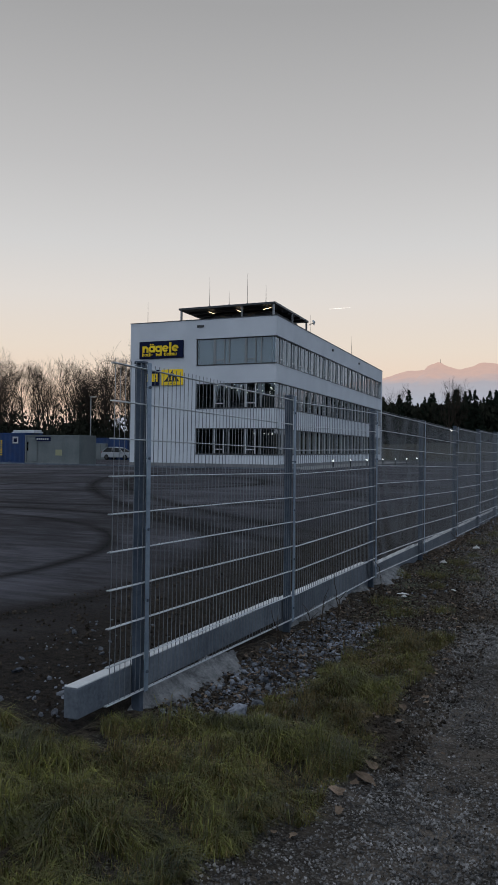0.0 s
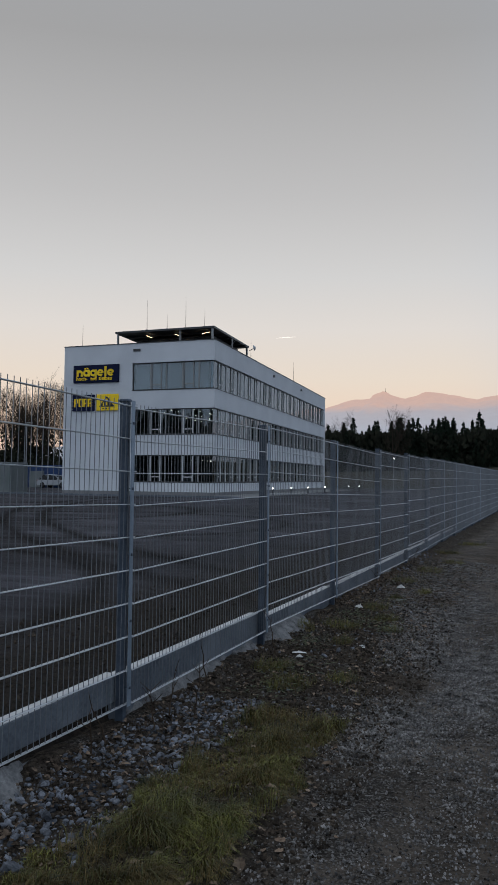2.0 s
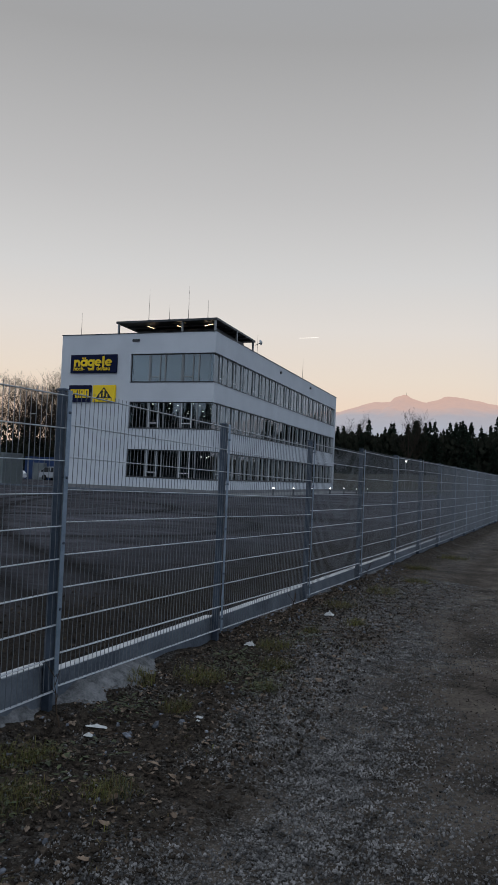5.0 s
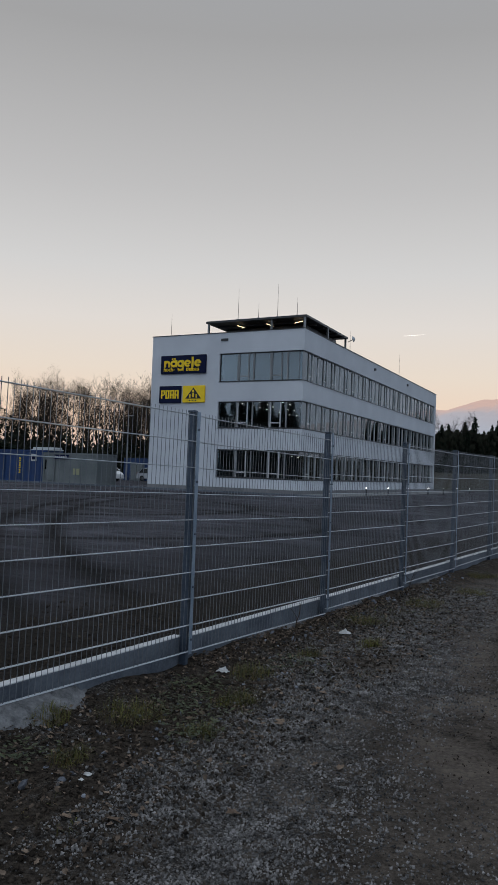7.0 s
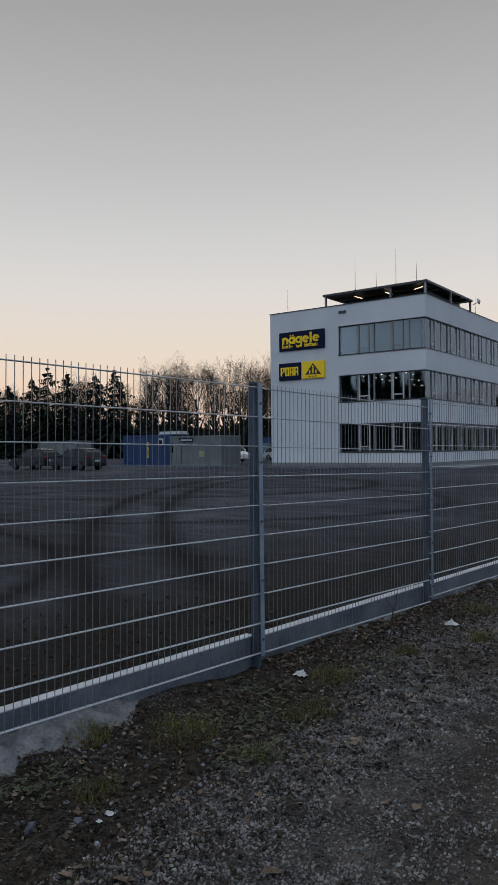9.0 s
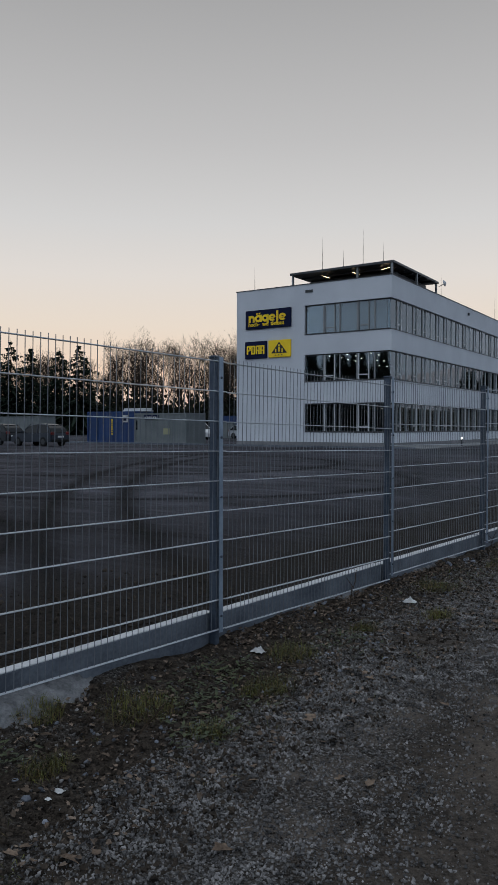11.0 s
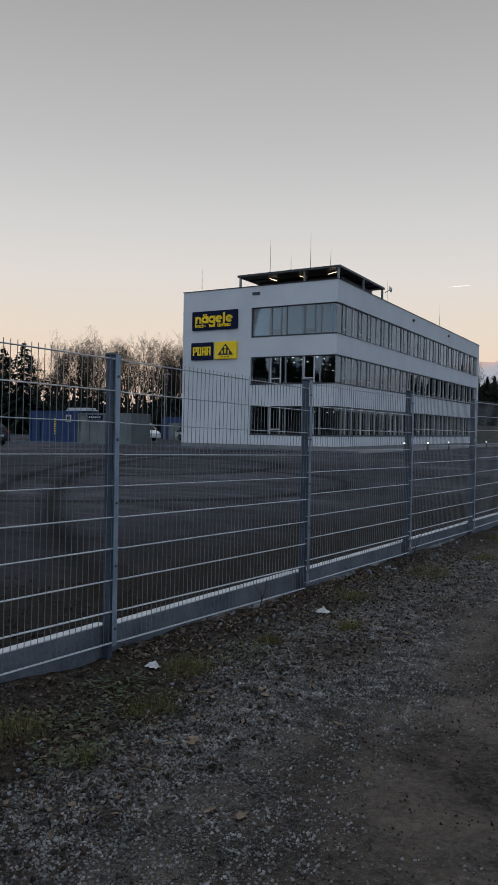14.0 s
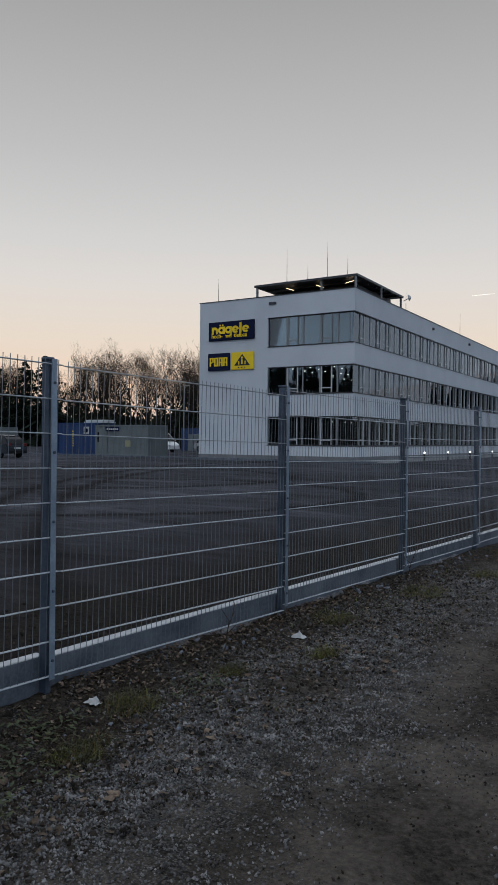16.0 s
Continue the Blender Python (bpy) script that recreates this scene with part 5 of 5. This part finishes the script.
rng = random.Random(90)
pebbles = []
while len(pebbles) < 128000:
    y = -1.5 + 15.5 * rng.random() ** 1.15
    x = rng.uniform(0.95, 3.1)
    d = max(0.0, 1 - abs(x - 1.70) / 0.85) + 0.12
    x -= swing(y)
    if rng.random() < d * (0.5 + 1.0 * noise.noise((x * 1.5, y * 0.8, 60.0))) * min(1.0, max(0.4, (y - 0.5) / 3.0)):
        pebbles.append((x, y, 0.0036 + 0.0082 * rng.random() ** 2.4))
for i in range(3800):
    x, y = 0.02 + 1.2 * rng.random(), rng.uniform(0.2, 13.5)
    if in_grass(x, y) < 0.3 and noise.noise((x * 1.3, y * 1.3, 77.0)) > -0.15:
        pebbles.append((x, y, 0.004 + 0.012 * rng.random() ** 2))
stones(pebbles, STONE, "pebble_gravel", "crushed grey pebble gravel of the track", rng)
big = []
for i in range(2800):
    x, y = 0.02 + 0.62 * rng.random(), rng.uniform(0.25, 3.4)
    if in_grass(x, y) < 0.25:
        big.append((x, y, 0.006 + 0.021 * rng.random() ** 2.8))
for i in range(1000):
    x, y = rng.uniform(0.0, 1.0), rng.uniform(3.2, 14.0)
    big.append((x, y, 0.006 + 0.018 * rng.random() ** 3.5))
for i in range(240):
    x, y = -0.24 - 1.3 * rng.random() ** 1.5, rng.uniform(-1.0, 2.0)
    big.append((x, y, 0.008 + 0.022 * rng.random() ** 2.5))
for i in range(110):
    x, y = -0.05 + 0.22 * rng.random(), rng.uniform(7.8, 15.0)
    big.append((x, y, 0.010 + 0.026 * rng.random() ** 1.6))
for x, y, s in ((0.42, 0.5, 0.085), (0.44, 0.77, 0.05), (0.39, 0.5, 0.04), (0.30, 1.2, 0.05), (0.62, 5.15, 0.04), (0.55, 4.95, 0.045), (-0.8, -0.1, 0.04), (-0.55, 0.15, 0.035), (-1.1, 0.4, 0.04)):
    big.append((x, y, s))
rubble(big, rng)
clods = []
for i in range(26000):
    y = 0.2 + 13.5 * rng.random() ** 1.2
    x = 1.5 * rng.random() - swing(y) * rng.random()
    if x > 0.0 and in_grass(x, y) < 0.35:
        clods.append((x, y, 0.005 + 0.016 * rng.random() ** 2.6))
for i in range(9000):
    y = -1.2 + 13 * rng.random() ** 1.2
    clods.append((rng.uniform(1.6, 3.4), y, 0.003 + 0.007 * rng.random() ** 2))
for i in range(5000):
    clods.append((-0.22 - 2.2 * rng.random() ** 1.6, rng.uniform(-1.6, 9.0), 0.006 + 0.020 * rng.random() ** 3))
tagged(stones(clods, CLOD, "soil_clods", "dark brown crumbs of soil on the verge", rng, 0.7), category="soil")


# ---------------------------------------------------------------- fallen leaves
def leaf_shape(rng):
    """A lobed, curled leaf of unit size."""
    pts = []
    for k in range(14):
        a = math.tau * k / 14
        r = (1.0 if k % 2 == 0 else 0.74) * rng.uniform(0.7, 1.12) * (0.72 + 0.28 * math.cos(a))
        pts.append((r * math.cos(a), 0.62 * r * math.sin(a)))
    V = [(0.1, 0.0, 0.10)] + [(px, py, 0.10 + 0.75 * py * py + 0.25 * px * abs(px) * rng.uniform(-0.4, 1.2)) for px, py in pts]
    F = [(0, 1 + k, 1 + (k + 1) % 14) for k in range(14)]
    return V, F


rng = random.Random(101)
shapes = []
for k in range(6):
    V, F = leaf_shape(rng)
    shapes.append(mesh_part("blade", V, F, LEAF))
NAMED = ((1.56, 5.54, 0.065), (1.75, 6.29, 0.05), (1.62, 6.29, 0.055), (1.17, 5.12, 0.06), (1.13, 6.85, 0.055), (1.01, 5.07, 0.045), (1.30, 0.03, 0.10), (1.23, -0.19, 0.075), (1.31, 0.19, 0.08),
         (1.22, 1.2, 0.07), (1.05, 0.9, 0.07), (0.9, 4.6, 0.05), (0.55, 6.0, 0.06), (0.7, 6.6, 0.055))
spots = list(NAMED)
while len(spots) < 240:
    x, y = rng.uniform(0.05, 1.7), rng.uniform(-0.8, 11.0)
    if x < 1.35 or rng.random() < 0.2:
        spots.append((x, y, rng.uniform(0.022, 0.05)))
for x, y, s in spots:
    leaf = thing("fallen_leaf", "curled dry brown fallen leaf on the verge", "leaf", (x, y, rise(x, y) + 0.012), rng.uniform(0, 360), group="fallen leaves along the verge")
    again("blade", shapes[rng.randrange(6)], leaf, Matrix.LocRotScale(None, Euler((rng.uniform(-0.3, 0.3), rng.uniform(-0.3, 0.3), 0)), (s, s, s)))
for o in shapes:
    bpy.data.objects.remove(o)
V, F = [], []
for i in range(7500):
    x = 0.0 + 1.3 * rng.random() ** 1.4
    y = rng.uniform(0.3, 15.0)
    if rng.random() < 0.16:
        x, y = rng.uniform(-0.06, 0.12), rng.uniform(7.6, 11.5)
    s = rng.uniform(0.008, 0.028)
    lv, lf = leaf_shape(rng) if i % 5 == 0 else (lv, lf)
    a, t1, t2 = rng.uniform(0, math.tau), rng.uniform(-0.6, 0.6), rng.uniform(-0.6, 0.6)
    q = Euler((t1, t2, a)).to_matrix()
    b = len(V)
    zz = rise(x, y) + 0.008 + rng.uniform(0, 0.012)
    V += [tuple(q @ (Vector(p) * s) + Vector((x, y, zz))) for p in lv]
    F += [tuple(b + j for j in f) for f in lf]
tagged(mesh_part("leaf_litter", V, F, LEAVES), "thin litter of small dry leaves on the soil", "leaf litter", kind="stuff")

# low green weeds
V, F = [], []
for i in range(1100):
    k = rng.randrange(9)
    cx, cy, r = ((0.42, 6.9, 0.3), (0.6, 6.6, 0.3), (0.45, 4.4, 0.3), (0.5, 3.7, 0.3), (0.85, 6.3, 0.14), (0.3, 7.2, 0.2), (0.55, 8.2, 0.25), (0.3, 5.4, 0.2), (0.4, 11.0, 0.5))[k]
    x, y = rng.gauss(cx, r * 0.5), rng.gauss(cy, r * 0.7)
    if x < 0.0:
        continue
    s, a = rng.uniform(0.010, 0.030), rng.uniform(0, math.tau)
    c, s_ = math.cos(a), math.sin(a)
    z = rise(x, y) + rng.uniform(0.004, 0.045)
    up = rng.uniform(-0.2, 0.7) * s
    b = len(V)
    V += [(x, y, z), (x + s * c - 0.4 * s * s_, y + s * s_ + 0.4 * s * c, z + up * 0.7), (x + 1.9 * s * c, y + 1.9 * s * s_, z + up), (x + s * c + 0.4 * s * s_, y + s * s_ - 0.4 * s * c, z + up * 0.7)]
    F.append((b, b + 1, b + 2, b + 3))
tagged(mesh_part("weed", V, F, WEED), "low green weeds with small leaves", "weed", kind="stuff")


# ---------------------------------------------------------------- stems, twigs and litter
def dead_stem(x, y, tall, lean, turn, forks):
    d = thing("dead_stem", "dead brown weed stem standing in the rubble", "plant stem", (x, y, rise(x, y) - 0.01), turn, group="dead stems by the fence")
    r = random.Random(int(x * 100 + y * 10))
    V, F = [], []
    p = Vector((0, 0, 0))
    for i in range(6):
        q = p + Vector((lean / 6 + r.uniform(-0.012, 0.012), r.uniform(-0.012, 0.012), tall / 6))
        add_tube(V, F, p, q, 0.006 * (1 - i / 8), 0.006 * (1 - (i + 1) / 8), 5)
        if i > 1 and forks:
            for k in range(forks):
                BV, BF = [], []
                add_tube(BV, BF, q, q + Vector((r.uniform(-0.08, 0.08), r.uniform(-0.08, 0.08), r.uniform(0.02, 0.10))), 0.003, 0.0015, 4)
                mesh_part("shoot", BV, BF, TWIG, d)
        p = q
    mesh_part("stem", V, F, TWIG, d)


for a in ((0.05, 3.55, 0.42, -0.06, 0, 0), (0.06, 2.12, 0.30, -0.12, 30, 0), (0.14, 2.75, 0.30, 0.05, 10, 1), (0.20, 3.0, 0.25, 0.03, 60, 2), (0.12, 4.9, 0.3, 0.05, 200, 1), (0.16, 2.5, 0.22, 0.1, 120, 2), (0.10, 1.9, 0.25, -0.08, 90, 1), (0.6, 6.1, 0.12, 0.1, 40, 2), (0.15, 9.0, 0.25, 0.05, 70, 2), (0.1, 12.4, 0.3, 0.05, 20, 2)):
    dead_stem(*a)
r = random.Random(5)
for i in range(110):
    x, y = r.uniform(0.1, 1.2), r.uniform(0.5, 9.5)
    if in_grass(x, y) > 0.6:
        continue
    tw = thing("fallen_twig", "thin dry twig lying on the soil", "twig", (x, y, rise(x, y) + 0.008), r.uniform(0, 360), group="twigs on the verge")
    V, F = [], []
    p, l = Vector((0, 0, 0)), r.uniform(0.06, 0.3)
    for k in range(4):
        q = p + Vector((l / 4, r.uniform(-0.02, 0.02), r.uniform(-0.004, 0.010)))
        add_tube(V, F, p, q, 0.0035 - 0.0006 * k, 0.0030 - 0.0006 * k, 4)
        p = q
    mesh_part("stick", V, F, TWIG, tw)


def crumple(x, y, sx, sy, h, label, seed, turn=0):
    c = thing("litter", label, "litter", (x, y, rise(x, y)), turn)
    r = random.Random(seed)
    V, F = [], []
    n = 7
    for j in range(n):
        for i in range(n):
            u, v = i / (n - 1) - 0.5, j / (n - 1) - 0.5
            V.append((u * sx + r.uniform(-0.06, 0.06) * sx, v * sy + r.uniform(-0.06, 0.06) * sy, 0.006 + h * (0.25 + 0.75 * r.random()) * (1 - 1.6 * max(abs(u), abs(v))) + 0.004))
    for j in range(n - 1):
        for i in range(n - 1):
            F.append((j * n + i, j * n + i + 1, (j + 1) * n + i + 1, (j + 1) * n + i))
    ob = mesh_part("sheet", V, F, PAPER, c)
    ob.modifiers.new("thickness", "SOLIDIFY").thickness = 0.002


crumple(0.30, 5.02, 0.136, 0.034, 0.02, "flattened strip of white packaging litter on soil", 1, 10)
crumple(0.36, 4.84, 0.054, 0.041, 0.03, "small crumpled piece of white paper on soil", 2)
crumple(0.38, 9.68, 0.109, 0.061, 0.07, "crumpled white paper litter beside the fence", 3)
crumple(0.25, 7.60, 0.088, 0.068, 0.07, "crumpled white plastic wrapper among leaves", 4)
crumple(0.77, 5.44, 0.048, 0.034, 0.02, "small flat white paper scrap on soil", 5)
crumple(0.80, 5.36, 0.024, 0.020, 0.015, "tiny white paper scrap on soil", 6)
